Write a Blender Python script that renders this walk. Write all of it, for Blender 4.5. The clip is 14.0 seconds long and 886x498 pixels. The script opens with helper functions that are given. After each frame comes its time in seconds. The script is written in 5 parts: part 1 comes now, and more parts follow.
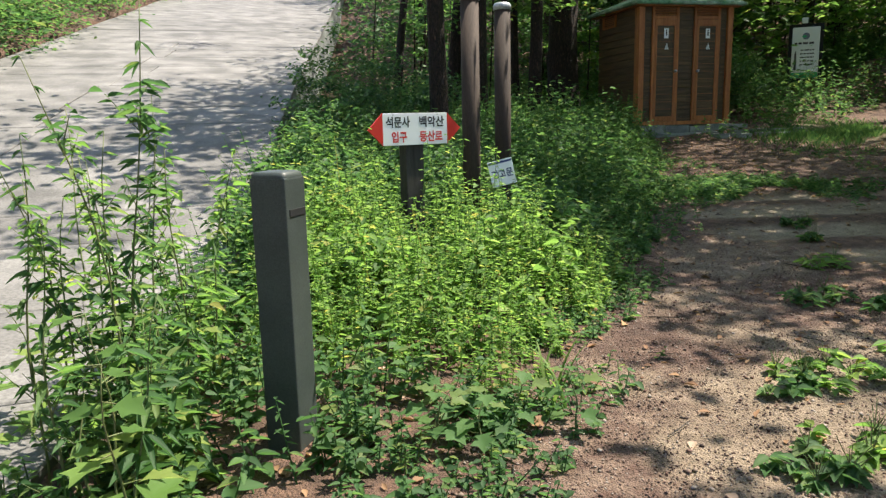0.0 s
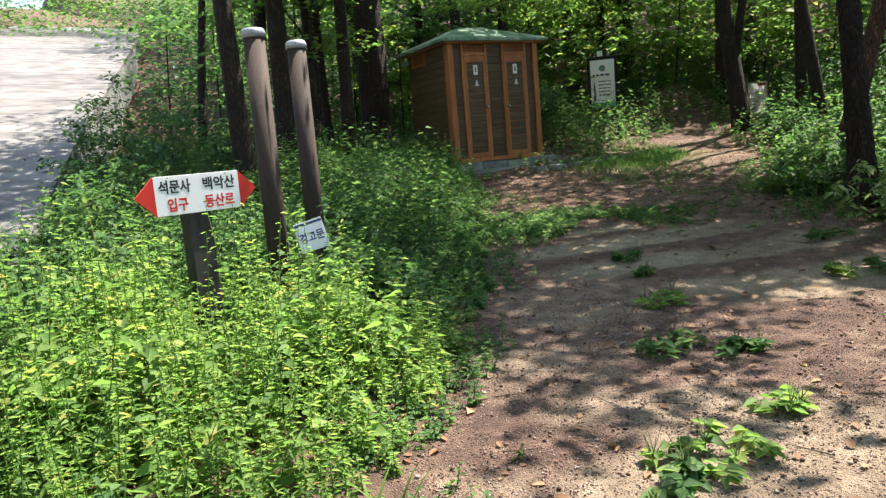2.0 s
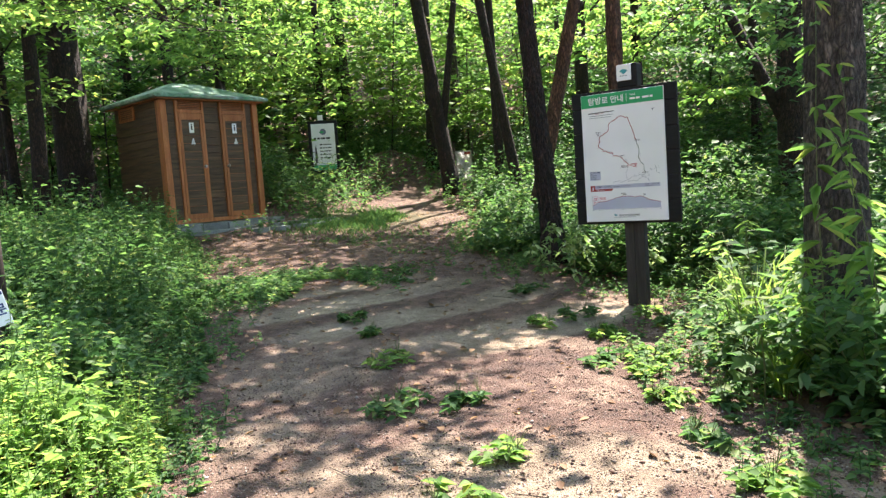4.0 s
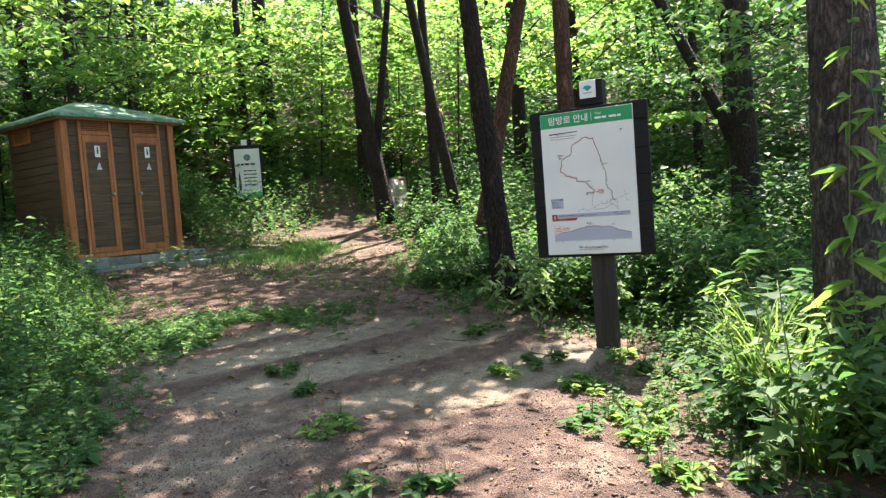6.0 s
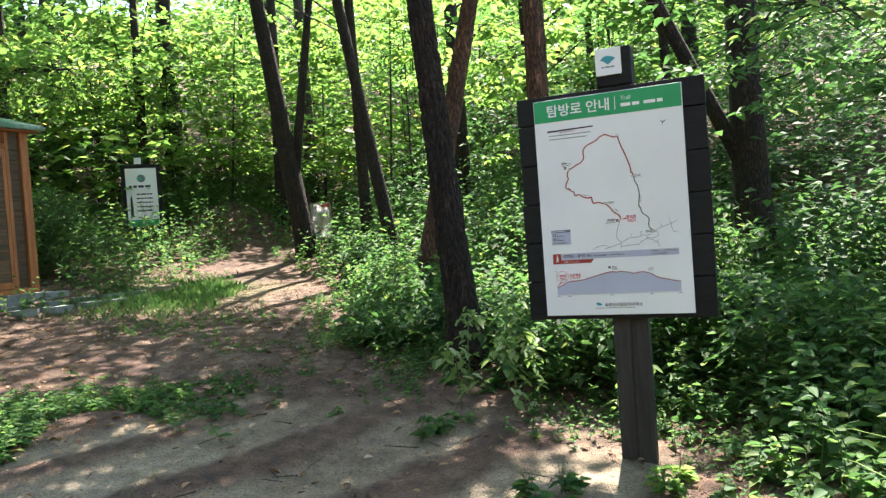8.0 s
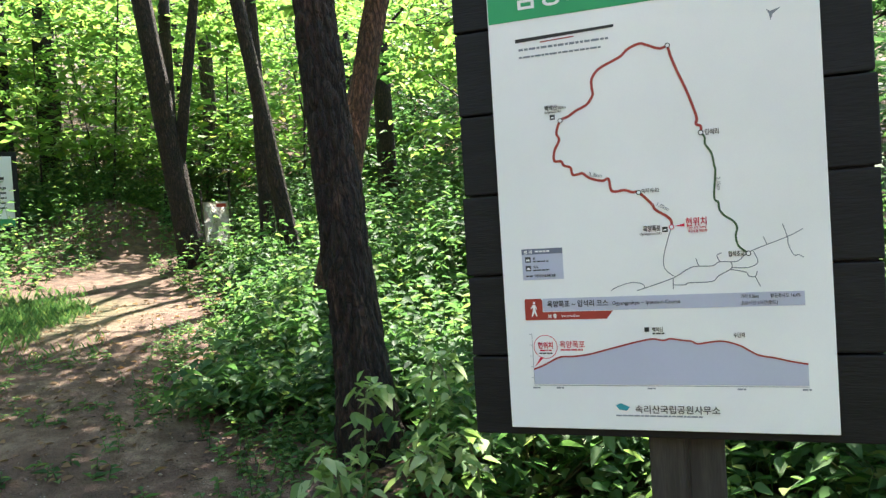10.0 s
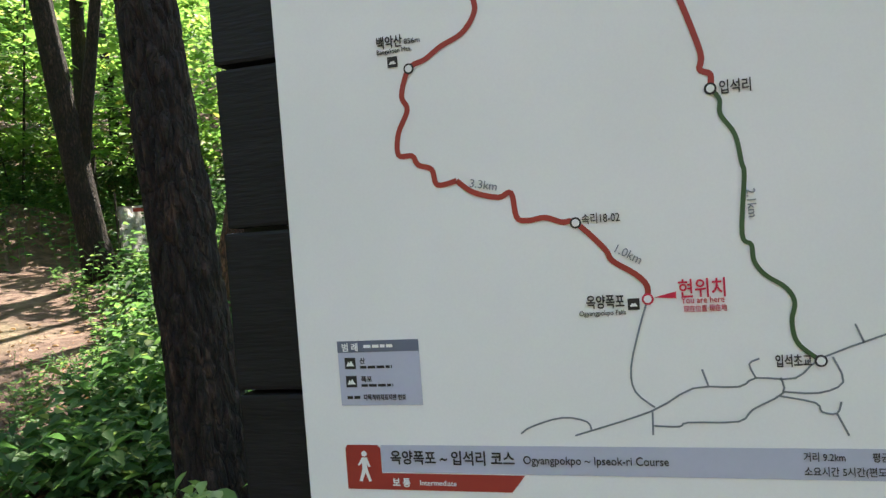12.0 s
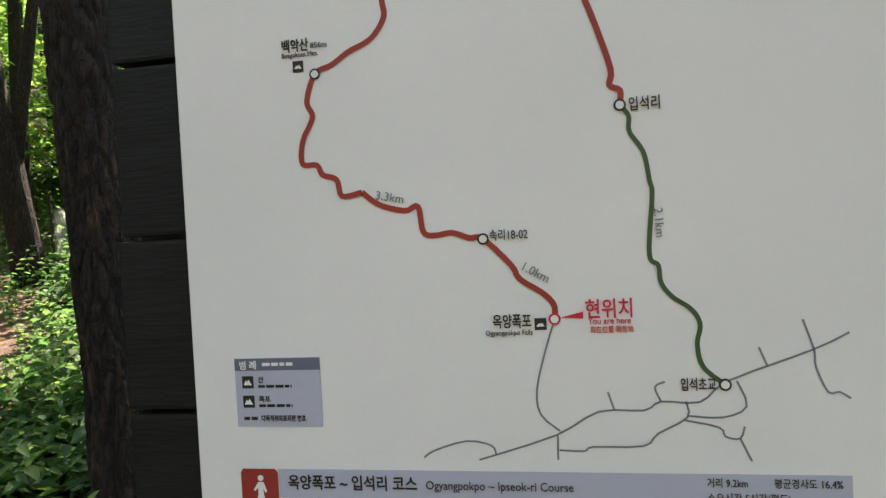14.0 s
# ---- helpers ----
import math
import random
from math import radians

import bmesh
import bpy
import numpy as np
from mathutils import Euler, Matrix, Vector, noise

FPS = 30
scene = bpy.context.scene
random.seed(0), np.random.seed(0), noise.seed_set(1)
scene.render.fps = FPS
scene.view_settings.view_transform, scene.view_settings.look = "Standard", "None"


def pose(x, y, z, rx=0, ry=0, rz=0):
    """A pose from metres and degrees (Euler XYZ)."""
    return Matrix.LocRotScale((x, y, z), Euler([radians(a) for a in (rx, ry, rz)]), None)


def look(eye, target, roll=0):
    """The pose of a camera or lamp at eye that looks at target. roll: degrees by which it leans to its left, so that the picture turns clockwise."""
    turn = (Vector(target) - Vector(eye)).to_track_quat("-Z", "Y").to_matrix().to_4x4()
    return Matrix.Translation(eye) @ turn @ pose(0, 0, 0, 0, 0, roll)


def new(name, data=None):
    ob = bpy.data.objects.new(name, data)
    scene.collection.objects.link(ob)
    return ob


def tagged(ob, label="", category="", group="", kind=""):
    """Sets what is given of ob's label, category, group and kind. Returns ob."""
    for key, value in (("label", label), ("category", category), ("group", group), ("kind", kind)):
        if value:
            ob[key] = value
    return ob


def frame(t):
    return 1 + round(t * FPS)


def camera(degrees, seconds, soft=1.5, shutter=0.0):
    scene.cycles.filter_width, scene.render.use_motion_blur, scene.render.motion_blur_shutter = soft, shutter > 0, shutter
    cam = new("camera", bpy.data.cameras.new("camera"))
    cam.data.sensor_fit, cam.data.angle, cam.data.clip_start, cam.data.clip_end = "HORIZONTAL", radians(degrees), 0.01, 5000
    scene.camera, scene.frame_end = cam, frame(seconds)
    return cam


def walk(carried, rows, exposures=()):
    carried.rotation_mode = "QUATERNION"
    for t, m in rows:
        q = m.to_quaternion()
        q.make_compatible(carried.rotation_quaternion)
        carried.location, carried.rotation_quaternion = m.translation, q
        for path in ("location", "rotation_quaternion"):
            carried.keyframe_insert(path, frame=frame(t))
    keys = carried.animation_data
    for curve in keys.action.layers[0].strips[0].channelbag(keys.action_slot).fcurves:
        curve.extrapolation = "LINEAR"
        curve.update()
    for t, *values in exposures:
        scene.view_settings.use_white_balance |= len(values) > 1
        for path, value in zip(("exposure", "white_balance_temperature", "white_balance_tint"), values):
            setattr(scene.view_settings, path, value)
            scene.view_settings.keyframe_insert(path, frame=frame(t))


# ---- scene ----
cam = camera(63.1, 14.0, 1.4)
PATH = [
    (0, (-0.375, -0.122, 1.373), (0.265, 1.738, 1.012), -1.3),
    (0.5, (-0.279, -0.01, 1.38), (0.421, 1.823, 0.995), -3.1),
    (1, (-0.195, 0.226, 1.393), (0.575, 2.031, 1.008), -4.2),
    (1.5, (-0.023, 0.463, 1.402), (0.864, 2.222, 1.058), -4.3),
    (2, (0.092, 0.601, 1.44), (1.156, 2.271, 1.162), -4.8),
    (2.5, (0.09, 0.642, 1.46), (1.376, 2.157, 1.232), -4.8),
    (3, (0.125, 0.625, 1.472), (1.582, 1.982, 1.279), -5.2),
    (3.5, (0.135, 0.626, 1.468), (1.701, 1.856, 1.289), -4.8),
    (4, (0.149, 0.658, 1.461), (1.77, 1.816, 1.289), -4.0),
    (4.2, (0.16, 0.653, 1.447), (1.792, 1.796, 1.279), -3.8),
    (6.3, (1.027, 1.494, 1.514), (2.777, 2.457, 1.41), -4.5),
    (6.5, (1.202, 1.637, 1.531), (2.961, 2.583, 1.432), -4.6),
    (7, (1.675, 1.966, 1.564), (3.46, 2.866, 1.489), -4.3),
    (7.5, (2.194, 2.272, 1.559), (4.0, 3.128, 1.501), -4.4),
    (7.7, (2.438, 2.368, 1.537), (4.254, 3.203, 1.485), -4.3),
    (9.8, (4.717, 3.174, 1.561), (6.608, 3.822, 1.51), -3.6),
    (10, (4.928, 3.193, 1.563), (6.825, 3.823, 1.515), -3.6),
    (10.5, (5.36, 3.248, 1.604), (7.273, 3.829, 1.547), -3.8),
    (11, (5.695, 3.293, 1.616), (7.616, 3.846, 1.562), -3.8),
    (11.5, (5.925, 3.235, 1.638), (7.845, 3.791, 1.576), -4.1),
    (12, (6.01, 3.221, 1.64), (7.938, 3.751, 1.579), -4.3),
    (12.5, (6.028, 3.214, 1.644), (7.964, 3.715, 1.597), -4.5),
    (13, (6.046, 3.196, 1.661), (7.99, 3.666, 1.626), -4.6),
    (13.5, (6.057, 3.182, 1.652), (8.009, 3.617, 1.618), -4.0),
    (14, (6.058, 3.176, 1.641), (8.018, 3.572, 1.6), -3.1),
]
EXPOSURES = [(0, 1.4, 7000, 11), (2, 1.85, 7000, 14), (4, 2.45, 6800, 18), (7, 2.45, 6750, 16), (10, 2.8, 6800, 10.5), (11, 2.63, 6850, 11.5), (12, 2.42, 6950, 12.5), (12.5, 2.4, 7350, 16), (14, 2.36, 7550, 17.5)]
walk(cam, [(t, look(eye, target, roll)) for t, eye, target, roll in PATH], EXPOSURES)

# ---- world, sun, exposure ----
SUN_AZ, SUN_EL = radians(6), radians(61)      # azimuth counted from +x towards +y
world = bpy.data.worlds.new("sky")
world.use_nodes = True
scene.world = world
_n, _l = world.node_tree.nodes, world.node_tree.links
_sky = _n.new("ShaderNodeTexSky")
_sky.sky_type, _sky.sun_disc = "NISHITA", False
_sky.sun_elevation, _sky.sun_rotation = SUN_EL, radians(90) - SUN_AZ
_l.new(_sky.outputs[0], _n["Background"].inputs[0])
_n["Background"].inputs[1].default_value = 0.13
_sun = bpy.data.lights.new("sun", "SUN")
_sun.energy, _sun.angle, _sun.color = 5.0, radians(0.55), (1.0, 0.95, 0.86)
_so = new("sun", _sun)
_so.matrix_world = look((0, 0, 0), (-math.cos(SUN_AZ) * math.cos(SUN_EL), -math.sin(SUN_AZ) * math.cos(SUN_EL), -math.sin(SUN_EL)))

# ---- materials ----


def material(name, rough=0.7, metal=0.0):
    m = bpy.data.materials.new(name)
    m.use_nodes = True
    b = m.node_tree.nodes["Principled BSDF"]
    b.inputs["Roughness"].default_value, b.inputs["Metallic"].default_value = rough, metal
    return m, m.node_tree.nodes, m.node_tree.links, b


def ramp(nodes, stops):
    r = nodes.new("ShaderNodeValToRGB")
    while len(r.color_ramp.elements) < len(stops):
        r.color_ramp.elements.new(0.5)
    for e, (p, c) in zip(r.color_ramp.elements, stops):
        e.position, e.color = p, (*c, 1)
    return r


def noise_node(nodes, links, scale, detail=4, stretch=None, kind="ShaderNodeTexNoise"):
    co = nodes.new("ShaderNodeTexCoord")
    mp = nodes.new("ShaderNodeMapping")
    links.new(co.outputs["Object"], mp.inputs[0])
    if stretch:
        mp.inputs["Scale"].default_value = stretch
    t = nodes.new(kind)
    t.inputs["Scale"].default_value = scale
    if "Detail" in t.inputs:
        t.inputs["Detail"].default_value = detail
    links.new(mp.outputs[0], t.inputs["Vector"])
    return t


def mix_rgb(nodes, links, fac, a, b, mode="MIX"):
    n = nodes.new("ShaderNodeMix")
    n.data_type, n.blend_type = "RGBA", mode
    for sock, v in ((n.inputs[0], fac), (n.inputs[6], a), (n.inputs[7], b)):
        if isinstance(v, (int, float)):
            sock.default_value = v
        elif isinstance(v, tuple):
            sock.default_value = (*v, 1)
        else:
            links.new(v, sock)
    return n.outputs[2]


def bump(nodes, links, b, height, strength=0.4, dist=0.01):
    n = nodes.new("ShaderNodeBump")
    n.inputs["Strength"].default_value, n.inputs["Distance"].default_value = strength, dist
    links.new(height, n.inputs["Height"])
    links.new(n.outputs[0], b.inputs["Normal"])


def surface(name, c1, c2, scale=6.0, rough=0.7, metal=0.0, grain=60.0, stretch=None, bumps=0.3, depth=0.004, mottle=0.3):
    """Two colours in large soft patches, fine grain on top."""
    m, n, l, b = material(name, rough, metal)
    big = noise_node(n, l, scale, 5, stretch)
    r = ramp(n, [(0.35, c1), (0.68, c2)])
    l.new(big.outputs[0], r.inputs[0])
    fine = noise_node(n, l, grain, 6, stretch)
    r2 = ramp(n, [(0.3, (1 - mottle * 1.2,) * 3), (0.7, (1 + mottle * 0.5,) * 3)])
    l.new(fine.outputs[0], r2.inputs[0])
    c = mix_rgb(n, l, 1.0, r.outputs[0], r2.outputs[0], "MULTIPLY")
    info = n.new("ShaderNodeObjectInfo")
    r3 = ramp(n, [(0.0, (1 - mottle * 0.5,) * 3), (1.0, (1 + mottle * 0.4,) * 3)])
    l.new(info.outputs["Random"], r3.inputs[0])
    c = mix_rgb(n, l, 1.0, c, r3.outputs[0], "MULTIPLY")
    l.new(c, b.inputs["Base Color"])
    bump(n, l, b, fine.outputs[0], bumps, depth)
    return m


def leaf_material(name, stops, glow=0.45, rough=0.58):
    """Thin leaf: colour by leaf, light passing through."""
    m, n, l, b = material(name, rough)
    geo = n.new("ShaderNodeNewGeometry")
    r = ramp(n, stops)
    l.new(geo.outputs["Random Per Island"], r.inputs[0])
    big = noise_node(n, l, 0.9, 3)
    r2 = ramp(n, [(0.3, (0.76, 0.78, 0.88)), (0.7, (1.26, 1.16, 1.38))])
    l.new(big.outputs[0], r2.inputs[0])
    c = mix_rgb(n, l, 1.0, r.outputs[0], r2.outputs[0], "MULTIPLY")
    l.new(c, b.inputs["Base Color"])
    b.inputs["Specular IOR Level"].default_value = 0.2
    tr = n.new("ShaderNodeBsdfTranslucent")
    warm = mix_rgb(n, l, 1.0, c, (2.0, 2.05, 1.45), "MULTIPLY")
    l.new(warm, tr.inputs[0])
    mx = n.new("ShaderNodeMixShader")
    mx.inputs[0].default_value = glow
    l.new(b.outputs[0], mx.inputs[1])
    l.new(tr.outputs[0], mx.inputs[2])
    l.new(mx.outputs[0], n["Material Output"].inputs[0])
    return m


M_LEAF = leaf_material("leaf_mid", [(0.0, (0.032, 0.08, 0.027)), (0.5, (0.055, 0.13, 0.04)), (0.85, (0.09, 0.175, 0.05)), (1.0, (0.15, 0.2, 0.06))])
# dark and lime tones also put shade and sunlight into the leaf colour
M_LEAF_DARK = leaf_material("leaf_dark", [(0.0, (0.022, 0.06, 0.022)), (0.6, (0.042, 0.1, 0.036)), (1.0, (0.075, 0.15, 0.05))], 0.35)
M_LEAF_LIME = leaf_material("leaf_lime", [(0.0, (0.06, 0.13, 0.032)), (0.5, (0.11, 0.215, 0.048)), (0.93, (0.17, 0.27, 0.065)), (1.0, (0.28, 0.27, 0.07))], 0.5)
M_CROWN = leaf_material("leaf_crown", [(0.0, (0.035, 0.09, 0.025)), (0.5, (0.06, 0.14, 0.034)), (1.0, (0.11, 0.19, 0.05))], 0.55)
M_STEM = surface("stem", (0.07, 0.12, 0.03), (0.13, 0.13, 0.05), 8, 0.6)
M_GRASS = leaf_material("grass_blade", [(0.0, (0.07, 0.15, 0.025)), (1.0, (0.17, 0.26, 0.06))], 0.4)
M_DEAD = leaf_material("dead_leaf", [(0.0, (0.11, 0.06, 0.03)), (0.5, (0.2, 0.12, 0.06)), (0.9, (0.33, 0.21, 0.1)), (1.0, (0.4, 0.3, 0.2))], 0.15, 0.7)


def bark_material(name, c1, c2, c3):
    m, n, l, b = material(name, 0.9)
    v = noise_node(n, l, 30, 2, (1.0, 1.0, 0.26), "ShaderNodeTexVoronoi")
    v.feature = "DISTANCE_TO_EDGE"
    warp = noise_node(n, l, 9, 4, (1.0, 1.0, 0.5))
    push = n.new("ShaderNodeVectorMath")
    push.operation = "MULTIPLY_ADD"
    l.new(warp.outputs["Color"], push.inputs[0])
    push.inputs[1].default_value = (0.12, 0.12, 0.12)
    l.new(v.inputs["Vector"].links[0].from_socket, push.inputs[2])
    l.new(push.outputs[0], v.inputs["Vector"])
    big = noise_node(n, l, 2.3, 5)
    fine = noise_node(n, l, 45, 6, (1, 1, 0.35))
    r = ramp(n, [(0.0, c1), (0.07, c2), (0.24, c3)])
    l.new(v.outputs[0], r.inputs[0])
    r2 = ramp(n, [(0.3, (0.55, 0.55, 0.55)), (0.7, (1.25, 1.2, 1.15))])
    l.new(big.outputs[0], r2.inputs[0])
    r3 = ramp(n, [(0.3, (0.6, 0.6, 0.6)), (0.7, (1.3, 1.3, 1.3))])
    l.new(fine.outputs[0], r3.inputs[0])
    c = mix_rgb(n, l, 1.0, r.outputs[0], r2.outputs[0], "MULTIPLY")
    c = mix_rgb(n, l, 1.0, c, r3.outputs[0], "MULTIPLY")
    flake = noise_node(n, l, 15, 3, (1, 1, 0.3))
    r4 = ramp(n, [(0.58, (1, 1, 1)), (0.7, (2.7, 2.75, 2.8))])
    l.new(flake.outputs[0], r4.inputs[0])
    c = mix_rgb(n, l, 1.0, c, r4.outputs[0], "MULTIPLY")
    l.new(c, b.inputs["Base Color"])
    h = n.new("ShaderNodeMath")
    h.operation = "MULTIPLY_ADD"
    l.new(v.outputs[0], h.inputs[0])
    h.inputs[1].default_value = 2.0
    l.new(fine.outputs[0], h.inputs[2])
    bump(n, l, b, h.outputs[0], 1.0, 0.03)
    return m


M_BARK = bark_material("bark_dark", (0.004, 0.002, 0.0014), (0.02, 0.0105, 0.007), (0.056, 0.032, 0.022))
M_BARK_RED = bark_material("bark_red", (0.03, 0.013, 0.009), (0.09, 0.042, 0.026), (0.18, 0.085, 0.052))
M_BARK_GREY = bark_material("bark_grey", (0.018, 0.015, 0.012), (0.055, 0.044, 0.036), (0.13, 0.105, 0.085))


def ground_material():
    m, n, l, b = material("soil_and_gravel", 0.95)
    at = n.new("ShaderNodeAttribute")
    at.attribute_name = "path"
    sand = n.new("ShaderNodeAttribute")
    sand.attribute_name = "sand"
    moss = n.new("ShaderNodeAttribute")
    moss.attribute_name = "moss"
    big = noise_node(n, l, 1.1, 5)
    mid = noise_node(n, l, 7.0, 6)
    fine = noise_node(n, l, 95, 4)
    peb = noise_node(n, l, 75, 2, None, "ShaderNodeTexVoronoi")
    litter = ramp(n, [(0.3, (0.036, 0.022, 0.016)), (0.62, (0.1, 0.058, 0.04))])
    l.new(mid.outputs[0], litter.inputs[0])
    grav = ramp(n, [(0.3, (0.03, 0.016, 0.012)), (0.48, (0.066, 0.037, 0.027)), (0.68, (0.165, 0.118, 0.088))])
    mm = n.new("ShaderNodeMix")
    l.new(big.outputs[0], mm.inputs[2])
    l.new(mid.outputs[0], mm.inputs[3])
    mm.inputs[0].default_value = 0.55
    l.new(mm.outputs[0], grav.inputs[0])
    pale = ramp(n, [(0.3, (0.15, 0.118, 0.082)), (0.7, (0.24, 0.198, 0.142))])
    l.new(mid.outputs[0], pale.inputs[0])
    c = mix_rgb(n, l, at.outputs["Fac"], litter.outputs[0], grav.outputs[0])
    c = mix_rgb(n, l, sand.outputs["Fac"], c, pale.outputs[0])
    c = mix_rgb(n, l, moss.outputs["Fac"], c, (0.1, 0.13, 0.045))
    pr = ramp(n, [(0.0, (0.4, 0.38, 0.36)), (1.0, (1.6, 1.58, 1.55))])
    l.new(peb.outputs["Color"], pr.inputs[0])
    c = mix_rgb(n, l, 1.0, c, pr.outputs[0], "MULTIPLY")
    l.new(c, b.inputs["Base Color"])
    h = n.new("ShaderNodeMath")
    h.operation = "ADD"
    l.new(fine.outputs[0], h.inputs[0])
    l.new(mid.outputs[0], h.inputs[1])
    bump(n, l, b, h.outputs[0], 1.0, 0.03)
    return m


M_GROUND = ground_material()


def pebble_material():
    m, n, l, b = material("pebble", 0.85)
    geo = n.new("ShaderNodeNewGeometry")
    r = ramp(n, [(0.0, (0.03, 0.018, 0.014)), (0.35, (0.085, 0.05, 0.038)), (0.6, (0.15, 0.085, 0.065)), (0.8, (0.2, 0.165, 0.14)), (1.0, (0.36, 0.32, 0.28))])
    l.new(geo.outputs["Random Per Island"], r.inputs[0])
    big = noise_node(n, l, 0.8, 3)
    r2 = ramp(n, [(0.3, (0.7, 0.66, 0.64)), (0.7, (1.15, 1.12, 1.08))])
    l.new(big.outputs[0], r2.inputs[0])
    l.new(mix_rgb(n, l, 1.0, r.outputs[0], r2.outputs[0], "MULTIPLY"), b.inputs["Base Color"])
    return m


M_PEBBLE = pebble_material()
M_CONCRETE = surface("road_concrete", (0.1, 0.097, 0.093), (0.21, 0.203, 0.195), 1.6, 0.85, grain=40, bumps=0.5, depth=0.01)
M_CONC2 = surface("foundation_concrete", (0.13, 0.145, 0.14), (0.25, 0.27, 0.255), 3, 0.85)
M_HUT_ORANGE = surface("stained_frame_wood", (0.31, 0.098, 0.027), (0.46, 0.17, 0.054), 4, 0.55, grain=40, stretch=(6, 6, 0.6))
M_HUT_DARK = surface("dark_plank", (0.046, 0.025, 0.011), (0.13, 0.075, 0.034), 3, 0.6, grain=30, stretch=(0.6, 0.6, 9))
M_ROOF = surface("green_roof", (0.05, 0.17, 0.09), (0.3, 0.4, 0.33), 4, 0.45, grain=14, mottle=0.45)
M_ROOF_WORN = surface("worn_roof_felt", (0.2, 0.23, 0.2), (0.36, 0.38, 0.34), 7, 0.8)
M_STEEL = surface("brushed_steel", (0.5, 0.5, 0.5), (0.65, 0.65, 0.65), 20, 0.3, 0.9)
M_WHITE = surface("white_enamel", (0.74, 0.76, 0.76), (0.82, 0.83, 0.83), 2, 0.35, grain=300, bumps=0.0, mottle=0.015)
M_BLACKWOOD = surface("black_stained_board", (0.004, 0.004, 0.0046), (0.009, 0.0094, 0.0105), 3, 0.66, grain=26, stretch=(1, 0.5, 8), bumps=0.5, depth=0.003)
M_BLACKWOOD.node_tree.nodes["Principled BSDF"].inputs["Specular IOR Level"].default_value = 0.32
M_POSTWOOD = surface("weathered_black_post", (0.014, 0.012, 0.01), (0.045, 0.04, 0.035), 4, 0.75, grain=40, stretch=(6, 6, 0.5), bumps=0.5)
M_BOLLARD = surface("bollard_paint", (0.03, 0.04, 0.038), (0.05, 0.062, 0.058), 5, 0.5, grain=200, bumps=0.1)
M_POLE = surface("brown_pole", (0.026, 0.016, 0.011), (0.05, 0.033, 0.024), 6, 0.85, grain=60, stretch=(2, 2, 0.4))
M_CAP = surface("pole_cap", (0.3, 0.32, 0.34), (0.45, 0.47, 0.5), 10, 0.45, 0.4)
M_RED = surface("red_paint", (0.55, 0.02, 0.012), (0.65, 0.035, 0.02), 6, 0.45, grain=200, bumps=0.05, mottle=0.06)
M_BLACK = surface("black_ink", (0.012, 0.012, 0.014), (0.02, 0.02, 0.022), 6, 0.5, grain=200, bumps=0.0, mottle=0.015)
M_BLUEINK = surface("navy_ink", (0.02, 0.03, 0.12), (0.03, 0.045, 0.16), 6, 0.5, grain=200, bumps=0.0, mottle=0.015)
M_GREEN = surface("sign_green", (0.005, 0.3, 0.11), (0.008, 0.34, 0.13), 4, 0.4, grain=200, bumps=0.0, mottle=0.015)
M_SIGNRED = surface("route_red", (0.3, 0.03, 0.022), (0.36, 0.04, 0.03), 4, 0.45, grain=200, bumps=0.0, mottle=0.015)
M_PINKRED = surface("here_red", (0.6, 0.01, 0.05), (0.64, 0.015, 0.06), 4, 0.45, grain=200, bumps=0.0, mottle=0.015)
M_ROUTEGREEN = surface("route_green", (0.03, 0.085, 0.03), (0.035, 0.095, 0.035), 4, 0.45, grain=200, bumps=0.0, mottle=0.015)
M_GREYLINE = surface("map_grey", (0.16, 0.19, 0.22), (0.19, 0.22, 0.26), 4, 0.45, grain=200, bumps=0.0, mottle=0.015)
M_LILAC = surface("profile_lilac", (0.42, 0.45, 0.56), (0.45, 0.48, 0.6), 4, 0.45, grain=200, bumps=0.0, mottle=0.015)
M_SLATE = surface("legend_slate", (0.12, 0.14, 0.2), (0.14, 0.16, 0.22), 4, 0.45, grain=200, bumps=0.0, mottle=0.015)
M_TEAL = surface("mark_teal", (0.02, 0.25, 0.3), (0.03, 0.3, 0.36), 4, 0.45, grain=200, bumps=0.0, mottle=0.015)
M_TAPE = surface("white_sheet", (0.6, 0.6, 0.58), (0.78, 0.78, 0.76), 9, 0.5, grain=30, bumps=0.6, depth=0.02)

# ---- helpers of this scene ----
rng = np.random.default_rng(7)


def thing(name, label, category, at=(0, 0, 0), turn=0.0, group="", kind=""):
    e = new(name)
    e.matrix_basis = pose(*at, 0, 0, turn)
    return tagged(e, label, category, group, kind)


def part(name, bm, mat, parent=None, label="", smooth=False):
    me = bpy.data.meshes.new(name)
    if smooth:
        for f in bm.faces:
            f.smooth = True
    bm.to_mesh(me)
    bm.free()
    me.materials.append(mat)
    ob = new(name, me)
    if parent:
        ob.parent = parent
    if label:
        ob["label"] = label
    return ob


def box(lo, hi, bevel=0.0, bm=None):
    own = bmesh.new()
    bmesh.ops.create_cube(own, size=1)
    for v in own.verts:
        v.co = Vector([lo[i] + (v.co[i] + 0.5) * (hi[i] - lo[i]) for i in range(3)])
    if bevel:
        bmesh.ops.bevel(own, geom=own.edges[:], offset=bevel, segments=2, profile=0.6, affect="EDGES")
    if bm is None:
        return own
    me = bpy.data.meshes.new("tmp")
    own.to_mesh(me)
    own.free()
    bm.from_mesh(me)
    bpy.data.meshes.remove(me)
    return bm


